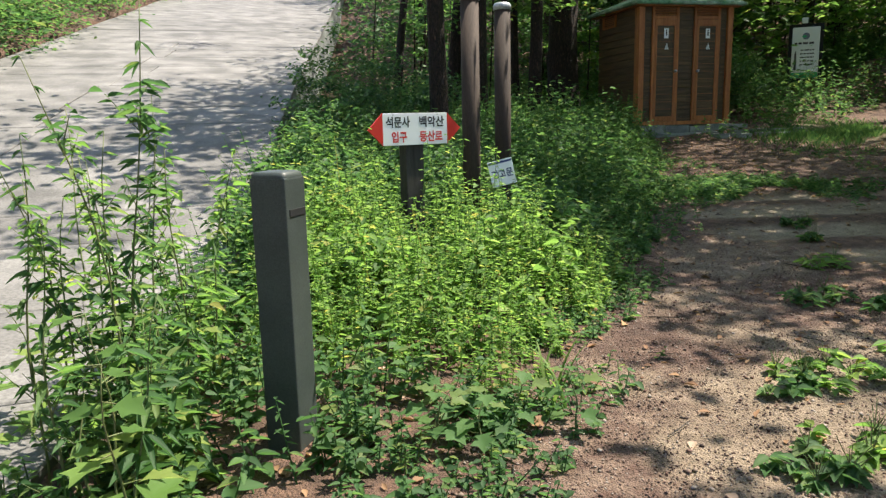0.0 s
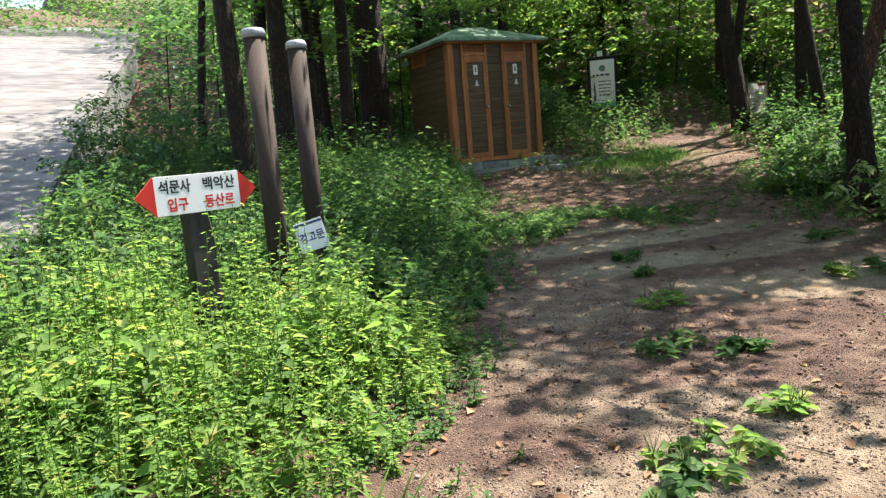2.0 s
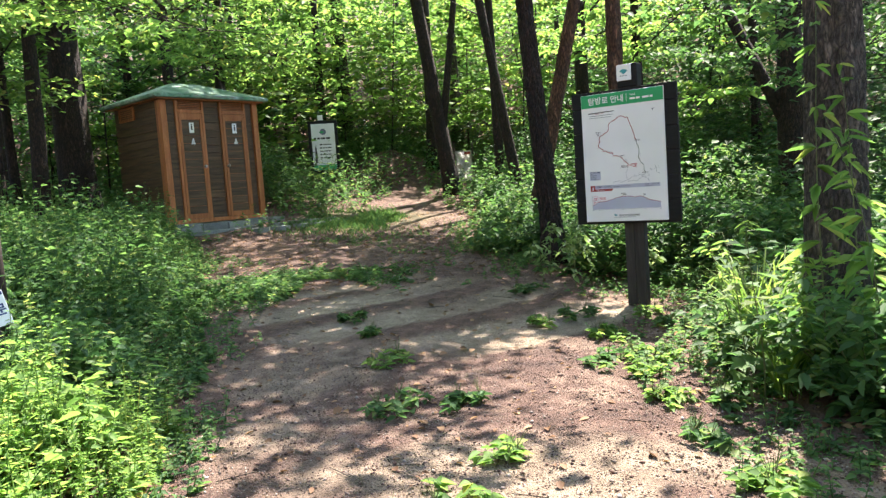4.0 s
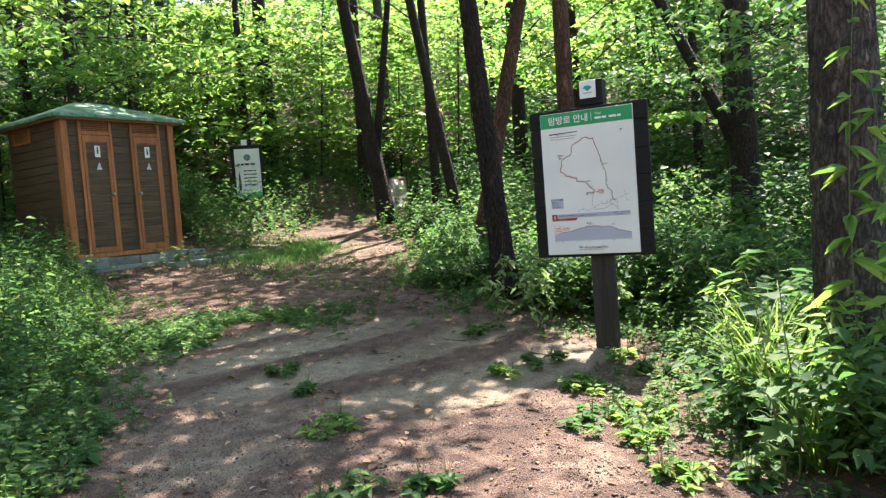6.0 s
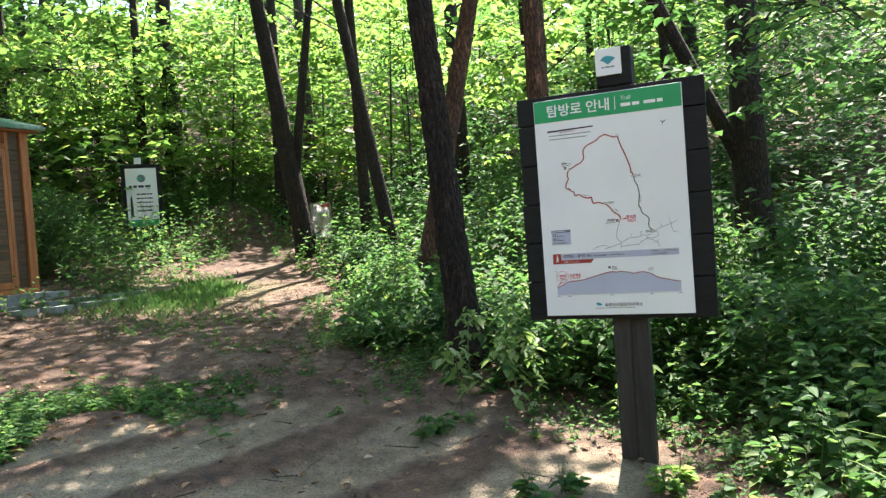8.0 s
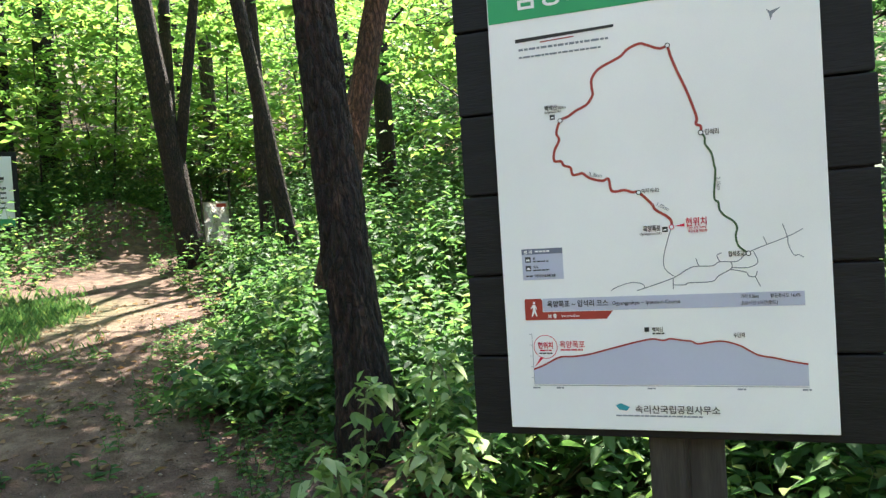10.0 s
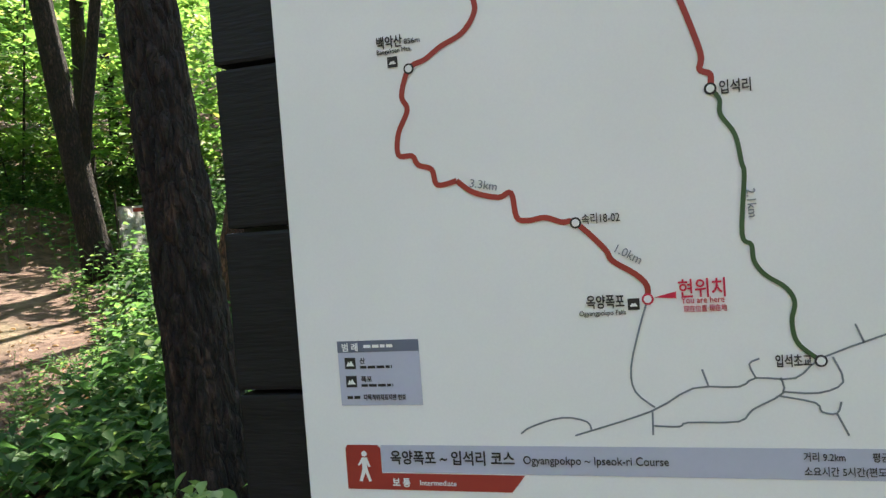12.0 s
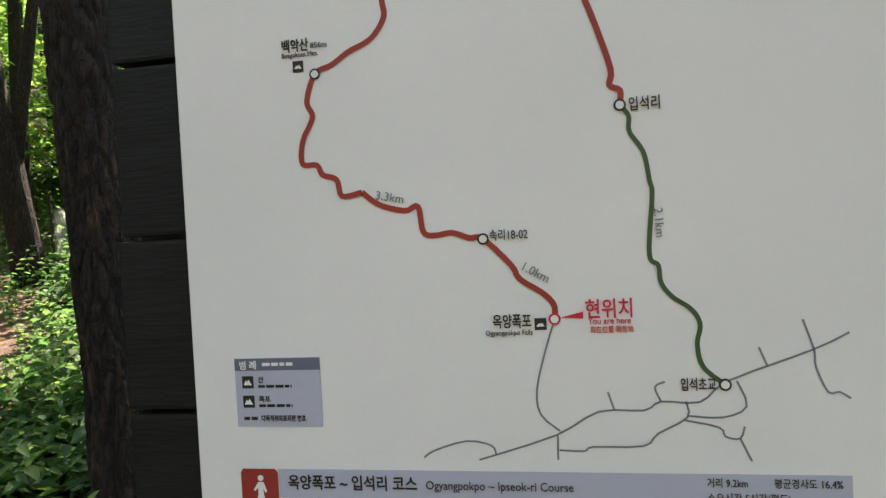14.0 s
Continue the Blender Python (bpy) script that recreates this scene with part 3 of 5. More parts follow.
def build_hut():
    W, D, H = 1.9, 1.75, 2.18
    h = thing("toilet_cabin", "twin toilet cabin with orange frames, dark planks, worn green roof", "cabin", (HUT[0], HUT[1], HUT_Z), -6)
    bm = bmesh.new()
    box((.03, .03, .0), (W - .03, D - .03, H), 0, bm)
    part("core", bm, M_HUT_DARK, h)
    r = random.Random(2)
    # plank cladding: sides, and front fields
    n = 16
    ph = H / n
    for k in range(n):
        z0, z1 = k * ph + .004, (k + 1) * ph - .004
        for lo, hi in (((.0, .1, z0), (.03, D, z1)), ((W - .03, .1, z0), (W, D, z1)), ((.1, .008, z0), (.24, .03, z1)), ((.79, .008, z0), (1.11, .03, z1)), ((1.66, .008, z0), (1.8, .03, z1)), ((.05, D - .03, z0), (W - .05, D + .0, z1))):
            part("plank", box(lo, hi, .004), M_HUT_DARK, h)
    for x0 in (-.03, W - .08):
        part("corner_post", box((x0, -.03, -.02), (x0 + .11, .09, H), .008), M_HUT_ORANGE, h)
    part("corner_board", box((-.02, .091, 0), (-.002, .17, H), .004), M_HUT_ORANGE, h)
    part("sill_beam", box((.08, -.025, -.02), (W - .08, .02, .05), .006), M_HUT_ORANGE, h)
    for x0 in (.24, 1.11):
        x1 = x0 + .55
        for lo, hi in (((x0, -.03, .05), (x0 + .045, .012, H - .02)), ((x1 - .045, -.03, .05), (x1, .012, H - .02)), ((x0 + .045, -.03, 1.93), (x1 - .045, .012, 1.99))):
            part("door_jamb", box(lo, hi, .005), M_HUT_ORANGE, h)
        bm = bmesh.new()
        box((x0 + .05, -.018, .055), (x1 - .05, .01, 1.925), .004, bm)
        door = part("door", bm, M_HUT_ORANGE, h, "orange framed door with dark plank panel")
        for k in range(12):
            z0 = .14 + k * .139
            part("door_plank", box((x0 + .1, -.024, z0 + .003), (x1 - .1, -.014, z0 + .136), .003), M_HUT_DARK, door)
        for lo, hi in (((x0 + .05, -.034, .055), (x0 + .098, -.019, 1.925)), ((x1 - .098, -.034, .055), (x1 - .05, -.019, 1.925)), ((x0 + .098, -.034, .055), (x1 - .098, -.019, .135)), ((x0 + .098, -.034, 1.82), (x1 - .098, -.019, 1.925))):
            part("door_rail", box(lo, hi, .003), M_HUT_ORANGE, door)
        kx = x1 - .075 if x0 < .5 else x0 + .075
        kb = bmesh.new()
        bmesh.ops.create_uvsphere(kb, u_segments=12, v_segments=8, radius=.028, matrix=Matrix.Translation((kx, -.075, .98)))
        bmesh.ops.create_cone(kb, cap_ends=True, segments=10, radius1=.022, radius2=.014, depth=.05, matrix=pose(kx, -.05, .98, 90))
        part("door_knob", kb, M_STEEL, door, "steel door knob", True)
        part("door_sign", box((x0 + .24, -.03, 1.58), (x0 + .33, -.022, 1.76), .002), M_WHITE, door, "small white pictogram plate")
        fig = bmesh.new()
        bmesh.ops.create_circle(fig, cap_ends=True, segments=12, radius=.014, matrix=pose(x0 + .285, -.0315, 1.725, 90))
        box((x0 + .272, -.0325, 1.63), (x0 + .298, -.031, 1.705), 0, fig)
        part("pictogram", fig, M_BLACK, door)
        st = bmesh.new()
        a = [st.verts.new(p) for p in ((x0 + .25, -.0275, 1.38), (x0 + .34, -.0275, 1.38), (x0 + .3, -.0275, 1.5))]
        st.faces.new(a)
        part("sticker", st, M_TAPE, door, "pale triangular sticker")
        for k in range(5):
            z0 = 2.005 + k * .03
            part("louvre", box((x0 + .05, -.02, z0), (x1 - .05, .02, z0 + .014), .002), M_HUT_ORANGE, h)
    # side vent
    for k in range(5):
        part("louvre", box((-.02, 1.0, 1.94 + k * .034), (.0, 1.5, 1.955 + k * .034), .002), M_HUT_ORANGE, h)
    for lo, hi in (((-.03, .96, 1.9), (-.001, 1.54, 1.93)), ((-.03, .96, 2.11), (-.001, 1.54, 2.14)), ((-.03, .96, 1.931), (-.001, 1.0, 2.109)), ((-.03, 1.5, 1.931), (-.001, 1.54, 2.109))):
        part("vent_frame", box(lo, hi, .004), M_HUT_ORANGE, h)
    # hipped roof
    rb = bmesh.new()
    o, e = .2, .05
    lo4 = [(-o, -o), (W + o, -o), (W + o, D + o), (-o, D + o)]
    bot = [rb.verts.new((x, y, H - .005)) for x, y in lo4]
    rim = [rb.verts.new((x, y, H + e)) for x, y in lo4]
    top = [rb.verts.new((x, y, H + .4)) for x, y in ((W * .36, D * .45), (W * .64, D * .45), (W * .64, D * .55), (W * .36, D * .55))]
    rb.faces.new(bot[::-1])
    rb.faces.new(top)
    for k in range(4):
        j = (k + 1) % 4
        rb.faces.new((bot[k], bot[j], rim[j], rim[k]))
        rb.faces.new((rim[k], rim[j], top[j], top[k]))
    bmesh.ops.bevel(rb, geom=rb.edges[:], offset=.012, segments=2, affect="EDGES")
    roof = part("roof", rb, M_ROOF, h, "worn green hipped roof")
    part("eave_board", box((-.12, -.12, H - .03), (W + .12, D + .12, H - .008), .004), M_HUT_ORANGE, h)
    for k in range(4):
        x0 = .5 + .24 * k
        wb = bmesh.new()
        wb.faces.new([wb.verts.new(p) for p in ((x0, -.208, H + .02), (x0 + r.uniform(.1, .2), -.208, H + .02), (x0 + .16, -.208, H + .035), (x0 + .02, -.208, H + .04))])
        part("worn_patch", wb, M_ROOF_WORN, roof, "flaking pale edge of the roof")


def build_hut_base():
    b = thing("cabin_foundation", "grey-green concrete foundation blocks under the toilet cabin", "foundation", (HUT[0], HUT[1], HUT_Z), -6)
    x = -.12
    for k, w in enumerate((.62, .52, .4, .5, .36)):
        part("block", box((x, -.16 + .02 * (k % 2), -.3), (x + w - .015, .3, -.022 - .012 * (k % 3)), .012), M_CONC2, b)
        x += w
    part("block", box((-.12, .31, -.3), (2.2, 1.85, -.024), .012), M_CONC2, b)
    part("apron_step", box((.1, -.34, -.36), (2.55, -.165, -.17), .012), M_CONC2, b)


build_hut()
build_hut_base()


def build_paving():
    p = thing("stone_paving", "broken flat grey paving stones in front of the cabin", "paving", (HUT[0] + 1.2, HUT[1] - .95, float(ground_z(HUT[0] + 1.2, HUT[1] - .9))), -20)
    r = random.Random(8)
    for i in range(5):
        for j in range(2):
            bm = bmesh.new()
            cx, cy = i * .36 + r.uniform(-.04, .04), j * .34 + r.uniform(-.04, .04)
            n = 6
            z = float(ground_z(*(p.matrix_basis @ Vector((cx, cy, 0))).xy)) - p.location.z + .005
            pts = [(cx + math.cos(a) * r.uniform(.15, .22), cy + math.sin(a) * r.uniform(.13, .19)) for a in [2 * math.pi * k / n for k in range(n)]]
            top = [bm.verts.new((x, y, z + .04)) for x, y in pts]
            low = [bm.verts.new((x * 1.0, y * 1.0, z - .05)) for x, y in pts]
            bm.faces.new(top)
            for k in range(n):
                bm.faces.new((low[k], low[(k + 1) % n], top[(k + 1) % n], top[k]))
            part("stone", bm, M_CONC2, p)


build_paving()

# ---- signs ----


def glyphs(text, size, mat, parent, at, turn, name="lettering", align="LEFT", width=None, bold=0.0, tilt=0.0):
    """Words cut as flat metal-thin letters; at: place of the lower left corner, turn: pose of the face."""
    c = bpy.data.curves.new(name, "FONT")
    c.body, c.size, c.align_x, c.offset = text, size, align, bold
    c.resolution_u = 3
    c.extrude = .0004
    o = new(name, c)
    bpy.context.view_layer.update()
    me = bpy.data.meshes.new_from_object(o.evaluated_get(bpy.context.evaluated_depsgraph_get()))
    bpy.data.objects.remove(o)
    bpy.data.curves.remove(c)
    if width and len(me.vertices):
        xs = [v.co.x for v in me.vertices]
        k = width / max(1e-4, max(xs) - min(xs))
        for v in me.vertices:
            v.co.x *= k
    me.materials.clear()
    me.materials.append(mat)
    ob = new(name, me)
    ob.parent = parent
    ob.matrix_local = Matrix.Translation(at) @ turn @ pose(0, 0, 0, 0, 0, tilt)
    return ob


# local frame of a sign: x to the reader's right, y into the board, z up
UPRIGHT = pose(0, 0, 0, 90)


def plate(pts, y, thick=.0008):
    """Flat shape with the outline pts (x, z) standing in the plane y."""
    bm = bmesh.new()
    f = [bm.verts.new((x, y, z)) for x, z in pts]
    b = [bm.verts.new((x, y + thick, z)) for x, z in pts]
    bm.faces.new(f)
    bm.faces.new(b[::-1])
    n = len(pts)
    for k in range(n):
        bm.faces.new((f[k], b[k], b[(k + 1) % n], f[(k + 1) % n]))
    bmesh.ops.recalc_face_normals(bm, faces=bm.faces[:])
    return bm


def smooth_line(pts, per=5):
    out = []
    n = len(pts)
    for i in range(n - 1):
        p0, p1, p2, p3 = (Vector(pts[max(0, i - 1)]), Vector(pts[i]), Vector(pts[i + 1]), Vector(pts[min(n - 1, i + 2)]))
        for k in range(per):
            t = k / per
            out.append(.5 * (2 * p1 + (p2 - p0) * t + (2 * p0 - 5 * p1 + 4 * p2 - p3) * t * t + (3 * p1 - p0 - 3 * p2 + p3) * t ** 3))
    out.append(Vector(pts[-1]))
    return out


def ribbon(pts, width, y, per=5):
    """Printed line along the points (x, z), raised by a hair."""
    line = smooth_line(pts, per) if per > 1 else [Vector(p) for p in pts]
    bm = bmesh.new()
    prev = None
    for i, p in enumerate(line):
        d = (line[min(i + 1, len(line) - 1)] - line[max(i - 1, 0)])
        d = d.normalized() if d.length > 1e-6 else Vector((1, 0))
        s = Vector((-d.y, d.x)) * width / 2
        pair = (bm.verts.new((p.x + s.x, y, p.y + s.y)), bm.verts.new((p.x - s.x, y, p.y - s.y)))
        if prev:
            bm.faces.new((prev[0], prev[1], pair[1], pair[0]))
        prev = pair
    return bm


def disc(x, z, r, y, seg=20):
    return plate([(x + r * math.cos(2 * math.pi * k / seg), z + r * math.sin(2 * math.pi * k / seg)) for k in range(seg)], y, .0004)


def bars(parent, x, z, w, h, mat, y, seed, name="small_print"):
    """Unreadable small print: a row of bars."""
    r = random.Random(seed)
    bm = bmesh.new()
    p = x
    while p < x + w:
        n = min(r.uniform(1.2, 4.0) * h, x + w - p)
        box((p, y - .0003, z), (p + n, y, z + h), 0, bm)
        p += n + h * .5
    return part(name, bm, mat, parent)


def build_trail_board():
    PW, PH = .81, 1.245
    t = thing("trail_board", "black slatted trail map board with white panel on a post", "sign", (6.88, 3.66, 1.005), -90)
    z_floor = float(ground_z(7.0, 3.2)) - 1.005 - .05
    r = random.Random(4)
    # horizontal boards behind the panel
    edges = [-.028, .197, .424, .651, .877, 1.112, 1.275]
    for a, b in zip(edges, edges[1:]):
        part("board_slat", box((-.118 + r.uniform(-.004, .004), .022, a + .003), (.928 + r.uniform(-.004, .004), .06, b - .003), .005), M_BLACKWOOD, t)
    # black sheet added behind the slats so no light shows through the gaps
    part("backing", box((-.112, .0605, -.022), (.922, .067, 1.27), 0), M_BLACK, t)
    for x0 in (-.03, .74):
        part("batten", box((x0, .068, .02), (x0 + .09, .1, 1.24), .005), M_BLACKWOOD, t)
    for x0 in (.352, .452):
        part("post_half", box((x0, .068, z_floor), (x0 + .094, .17, 1.29), .008), M_POSTWOOD, t)
    part("spacer", box((.445, .075, z_floor), (.453, .16, 1.28), 0), M_BLACK, t)
    part("post_head", box((.35, .05, 1.285), (.55, .175, 1.5), .01), M_BLACKWOOD, t)
    badge = part("badge_plate", box((.355, .035, 1.345), (.497, .049, 1.495), .003), M_WHITE, t, "small white plate with a teal leaf mark")
    part("badge_mark", plate([(.385, 1.43), (.4, 1.447), (.426, 1.452), (.45, 1.445), (.468, 1.433), (.45, 1.42), (.426, 1.402), (.405, 1.42)], .0338), M_TEAL, badge)
    bars(badge, .39, 1.385, .07, .008, M_GREYLINE, .0345, 1)
    panel = part("panel", box((-.012, .004, 0), (PW, .021, PH), .003), M_WHITE, t, "white printed trail map panel")
    Y = .0034

    def put(name, bm, mat, label=""):
        return part(name, bm, mat, panel, label)

    def text(s, x, z, size, mat, width=None, tilt=0.0, bold=0.0, lift=0.0):
        return glyphs(s, size, mat, panel, (x, Y - .0008 - lift, z), UPRIGHT, "lettering", "LEFT", width, bold, tilt)
    # header band
    put("header_band", plate([(-.009, PH - .003), (PW - .003, PH - .003), (PW - .003, 1.118), (-.009, 1.118)], .0028), M_GREEN, "green header band")
    text("탐방로 안내", .062, 1.152, .074, M_WHITE, .355, 0, .0012, .0006)
    put("header_rule", plate([(.452, 1.215), (.456, 1.215), (.456, 1.145), (.452, 1.145)], .0022, .0004), M_WHITE)
    text("Trail", .486, 1.192, .03, M_WHITE, None, 0, 0, .0006)
    bars(panel, .486, 1.155, .1, .018, M_WHITE, .0024, 5)
    bars(panel, .61, 1.155, .1, .018, M_WHITE, .0024, 6)
    # scale bar and compass
    part("key_bar", plate([(.062, 1.068), (.325, 1.072), (.325, 1.065), (.062, 1.058)], Y - .0004, .0004), M_BLACK, panel)
    part("key_bar", plate([(.13, 1.054), (.22, 1.057), (.22, 1.054), (.13, 1.051)], Y - .0004, .0004), M_SIGNRED, panel)
    bars(panel, .07, 1.035, .24, .006, M_GREYLINE, Y, 7)
    bars(panel, .07, 1.015, .22, .005, M_GREYLINE, Y, 8)
    part("compass", plate([(.69, 1.055), (.7, 1.048), (.725, 1.055), (.705, 1.04), (.7, 1.025), (.697, 1.042)], Y - .0004, .0004), M_GREYLINE, panel)
    # routes
    west = [(.456, .998), (.436, .993), (.405, 1.006), (.387, 1.012), (.357, 1.002), (.335, .984), (.283, .962), (.262, .938), (.26, .914), (.261, .894), (.244, .871), (.215, .858), (.194, .845), (.172, .836), (.16, .804), (.166, .785), (.152, .757), (.15, .73), (.168, .727), (.175, .715), (.192, .708), (.198, .688), (.223, .691)]
    south = [(.223, .691), (.243, .675), (.274, .666), (.29, .67), (.295, .64), (.309, .635), (.329, .637), (.349, .63), (.365, .628), (.396, .596), (.405, .58), (.43, .563), (.442, .549), (.442, .533)]
    east = [(.456, .998), (.464, .965), (.478, .925), (.49, .895), (.502, .861), (.517, .809), (.515, .791), (.526, .784), (.525, .768)]
    green = [(.525, .768), (.534, .755), (.534, .738), (.548, .714), (.553, .682), (.555, .667), (.549, .602), (.558, .589), (.56, .57), (.571, .554), (.591, .539), (.599, .522), (.595, .501), (.6, .476), (.622, .456)]
    for line in (west, south, east):
        put("route_line", ribbon(line, .0068, Y - .0006), M_SIGNRED, "dark red trail line")
    put("route_line", ribbon(green, .0052, Y - .0006), M_ROUTEGREEN, "dark green trail line")
    lanes = ([(.442, .533), (.43, .498), (.418, .453), (.421, .424), (.442, .405)], [(.347, .371), (.437, .4), (.486, .427), (.535, .428), (.554, .438), (.595, .437), (.625, .46), (.711, .492), (.748, .51)],
             [(.281, .373), (.295, .382), (.333, .393), (.362, .388), (.367, .377)], [(.439, .4), (.438, .372)], [(.44, .383), (.468, .382), (.478, .387), (.533, .388), (.549, .402), (.581, .42), (.58, .438)],
             [(.581, .422), (.618, .42), (.643, .432), (.634, .46)], [(.578, .417), (.614, .409), (.62, .399), (.635, .397), (.64, .41)], [(.635, .397), (.646, .372)],
             [(.703, .525), (.713, .492), (.714, .474), (.725, .447), (.736, .447), (.747, .44)], [(.497, .449), (.503, .429)], [(.658, .496), (.666, .475)], [(.554, .438), (.548, .454), (.559, .46)])
    for line in lanes:
        put("lane_line", ribbon(line, .0022, Y - .0003, 3), M_GREYLINE)
    for x, z, m in ((.172, .836, M_BLACK), (.365, .628, M_BLACK), (.442, .533, M_PINKRED), (.525, .768, M_BLACK), (.622, .456, M_BLACK), (.456, .998, M_BLACK)):
        dot = put("node_ring", disc(x, z, .0068, Y - .0012), m)
        part("node_centre", disc(x, z, .0045, Y - .0018), M_WHITE, dot)
    # names on the map
    text("백악산", .131, .8665, .0165, M_BLACK, .034, 0, .0003)
    text("856m", .168, .8675, .0095, M_BLACK)
    text("Baegaksan Mtn.", .131, .8585, .0085, M_BLACK, .046)
    text("입석리", .534, .762, .0165, M_BLACK, .033, 0, .0002)
    text("속리18-02", .372, .6265, .014, M_BLACK, .044, 0, .0001)
    text("3.3km", .238, .682, .0145, M_GREYLINE, None, -12)
    text("1.0km", .405, .592, .0145, M_GREYLINE, None, -30)
    text("2.1km", .556, .6525, .0135, M_GREYLINE, None, -88)
    text("옥양폭포", .371, .5255, .0175, M_BLACK, .044, 0, .0003)
    text("Ogyangpokpo Falls", .362, .516, .0085, M_BLACK, .054)
    text("현위치", .476, .5345, .0235, M_PINKRED, .051, 0, .0003)
    text("You are here", .479, .526, .0105, M_PINKRED, .047)
    text("现在位置·現在地", .481, .5165, .0085, M_PINKRED, .047)
    part("here_arrow", plate([(.449, .5345), (.474, .5405), (.474, .5325)], Y - .0006, .0004), M_PINKRED, panel)
    text("입석초교", .575, .451, .0155, M_BLACK, .037, 0, .0002)
    for x, z in ((.1445, .8405), (.419, .521)):
        ic = put("icon", plate([(x, z), (x + .0135, z), (x + .0135, z + .0135), (x, z + .0135)], Y - .0006, .0004), M_BLACK)
        part("icon_peak", plate([(x + .002, z + .004), (x + .0115, z + .004), (x + .0085, z + .0085), (x + .0065, z + .0068), (x + .005, z + .0082)], Y - .0011, .0003), M_WHITE, ic)
    # legend box
    lg = put("legend_box", plate([(.045, .495), (.157, .495), (.157, .41), (.045, .41)], Y - .0004, .0004), M_LILAC)
    part("legend_head", plate([(.045, .495), (.157, .495), (.157, .48), (.045, .48)], Y - .0009, .0004), M_SLATE, lg)
    text("범 례", .051, .4825, .0115, M_WHITE, .022, 0, .0002, .0006)
    bars(panel, .082, .4855, .04, .004, M_WHITE, Y - .0008, 9)
    for z, w in ((.458, "산"), (.434, "폭포")):
        ic = part("icon", plate([(.054, z), (.069, z), (.069, z + .015), (.054, z + .015)], Y - .0009, .0004), M_BLACK, lg)
        part("icon_peak", plate([(.056, z + .004), (.067, z + .004), (.063, z + .011), (.0605, z + .008), (.059, z + .01)], Y - .0014, .0003), M_WHITE, ic)
        text(w, .075, z + .0075, .0085, M_BLACK, None, 0, .0001, .0004)
        bars(panel, .075, z + .0005, .044, .0035, M_BLACK, Y - .0006, 12)
    bars(panel, .054, .4185, .018, .004, M_BLACK, Y - .0006, 13)
    text("다목적위치표지판 번호", .077, .4175, .0085, M_BLACK, .058, 0, .0001, .0004)
    # course banner
    put("course_band", plate([(.095, .3575), (.745, .3575), (.745, .322), (.095, .322)], Y - .0004, .0004), M_LILAC)
    icon = put("walker_icon", plate([(.045, .353), (.048, .3575), (.09, .3575), (.094, .353), (.094, .3205), (.282, .3205), (.265, .299), (.045, .299)], Y - .0006, .0004), M_SIGNRED, "rust-red course tag")
    part("walker_figure", disc(.071, .346, .0038, Y - .0012, 12), M_WHITE, icon)
    part("walker_figure", plate([(.0675, .341), (.0745, .341), (.079, .329), (.0765, .328), (.0735, .334), (.0745, .325), (.079, .31), (.0755, .309), (.071, .321), (.066, .309), (.062, .31), (.067, .325), (.0672, .334), (.063, .33), (.061, .331)], Y - .0012, .0004), M_WHITE, icon)
    text("옥양폭포 ~ 입석리 코스", .107, .3345, .0195, M_BLACK, .163, 0, .0003, .0004)
    text("Ogyangpokpo ~ Ipseok-ri Course", .281, .3355, .0145, M_BLACK, .172, 0, 0, .0004)
    text("거리 9.2km", .598, .344, .0115, M_BLACK, .042, 0, 0, .0004)
    text("평균경사도 16.4%", .667, .344, .0115, M_BLACK, .068, 0, 0, .0004)
    text("소요시간 5시간(편도)", .598, .3275, .0115, M_BLACK, .085, 0, 0, .0004)
    text("보 통", .108, .3045, .0125, M_WHITE, .024, 0, .0003, .0008)
    text("Intermediate", .145, .306, .0095, M_WHITE, None, 0, 0, .0008)
    # height profile
    ridge = [(.06, .163), (.09, .175), (.133, .196), (.17, .198), (.21, .203), (.25, .213), (.3, .226), (.34, .236), (.38, .243), (.405, .239), (.425, .243), (.451, .239), (.475, .236), (.491, .229), (.52, .233), (.553, .235), (.592, .223), (.631, .2), (.67, .192), (.707, .183), (.745, .176)]
    put("profile_fill", plate(ridge + [(.745, .122), (.06, .122)], Y - .0004, .0004), M_LILAC, "pale lilac height profile")
    put("profile_line", ribbon(ridge, .0045, Y - .001), M_SIGNRED)
    put("axis_line", ribbon([(.06, .122), (.06, .262)], .0012, Y - .0004, 1), M_GREYLINE)
    put("axis_line", ribbon([(.06, .119), (.745, .119)], .0012, Y - .0004, 1), M_GREYLINE)
    for k in range(5):
        put("axis_tick", ribbon([(.052, .14 + .03 * k), (.06, .14 + .03 * k)], .0012, Y - .0004, 1), M_GREYLINE)
    ring = [(.096 + .032 * math.cos(a), .225 + .032 * math.sin(a)) for a in [2 * math.pi * k / 28 for k in range(29)]]
    put("here_ring", ribbon(ring, .0016, Y - .0008, 1), M_PINKRED)
    text("현위치", .0745, .222, .0195, M_PINKRED, .041, 0, .0005)
    bars(panel, .08, .213, .032, .004, M_PINKRED, Y, 15)
    bars(panel, .078, .2055, .036, .0035, M_BLACK, Y, 16)
    put("here_pointer", plate([(.081, .197), (.09, .196), (.062, .168)], Y - .0012, .0004), M_PINKRED)
    text("옥양폭포", .134, .223, .0215, M_PINKRED, .068, 0, .0001)
    bars(panel, .137, .214, .06, .004, M_PINKRED, Y, 17)
    text("백악산", .379, .262, .0145, M_BLACK, .028, 0, .0002)
    ic = put("icon", plate([(.36, .262), (.372, .262), (.372, .274), (.36, .274)], Y - .0006, .0004), M_BLACK)
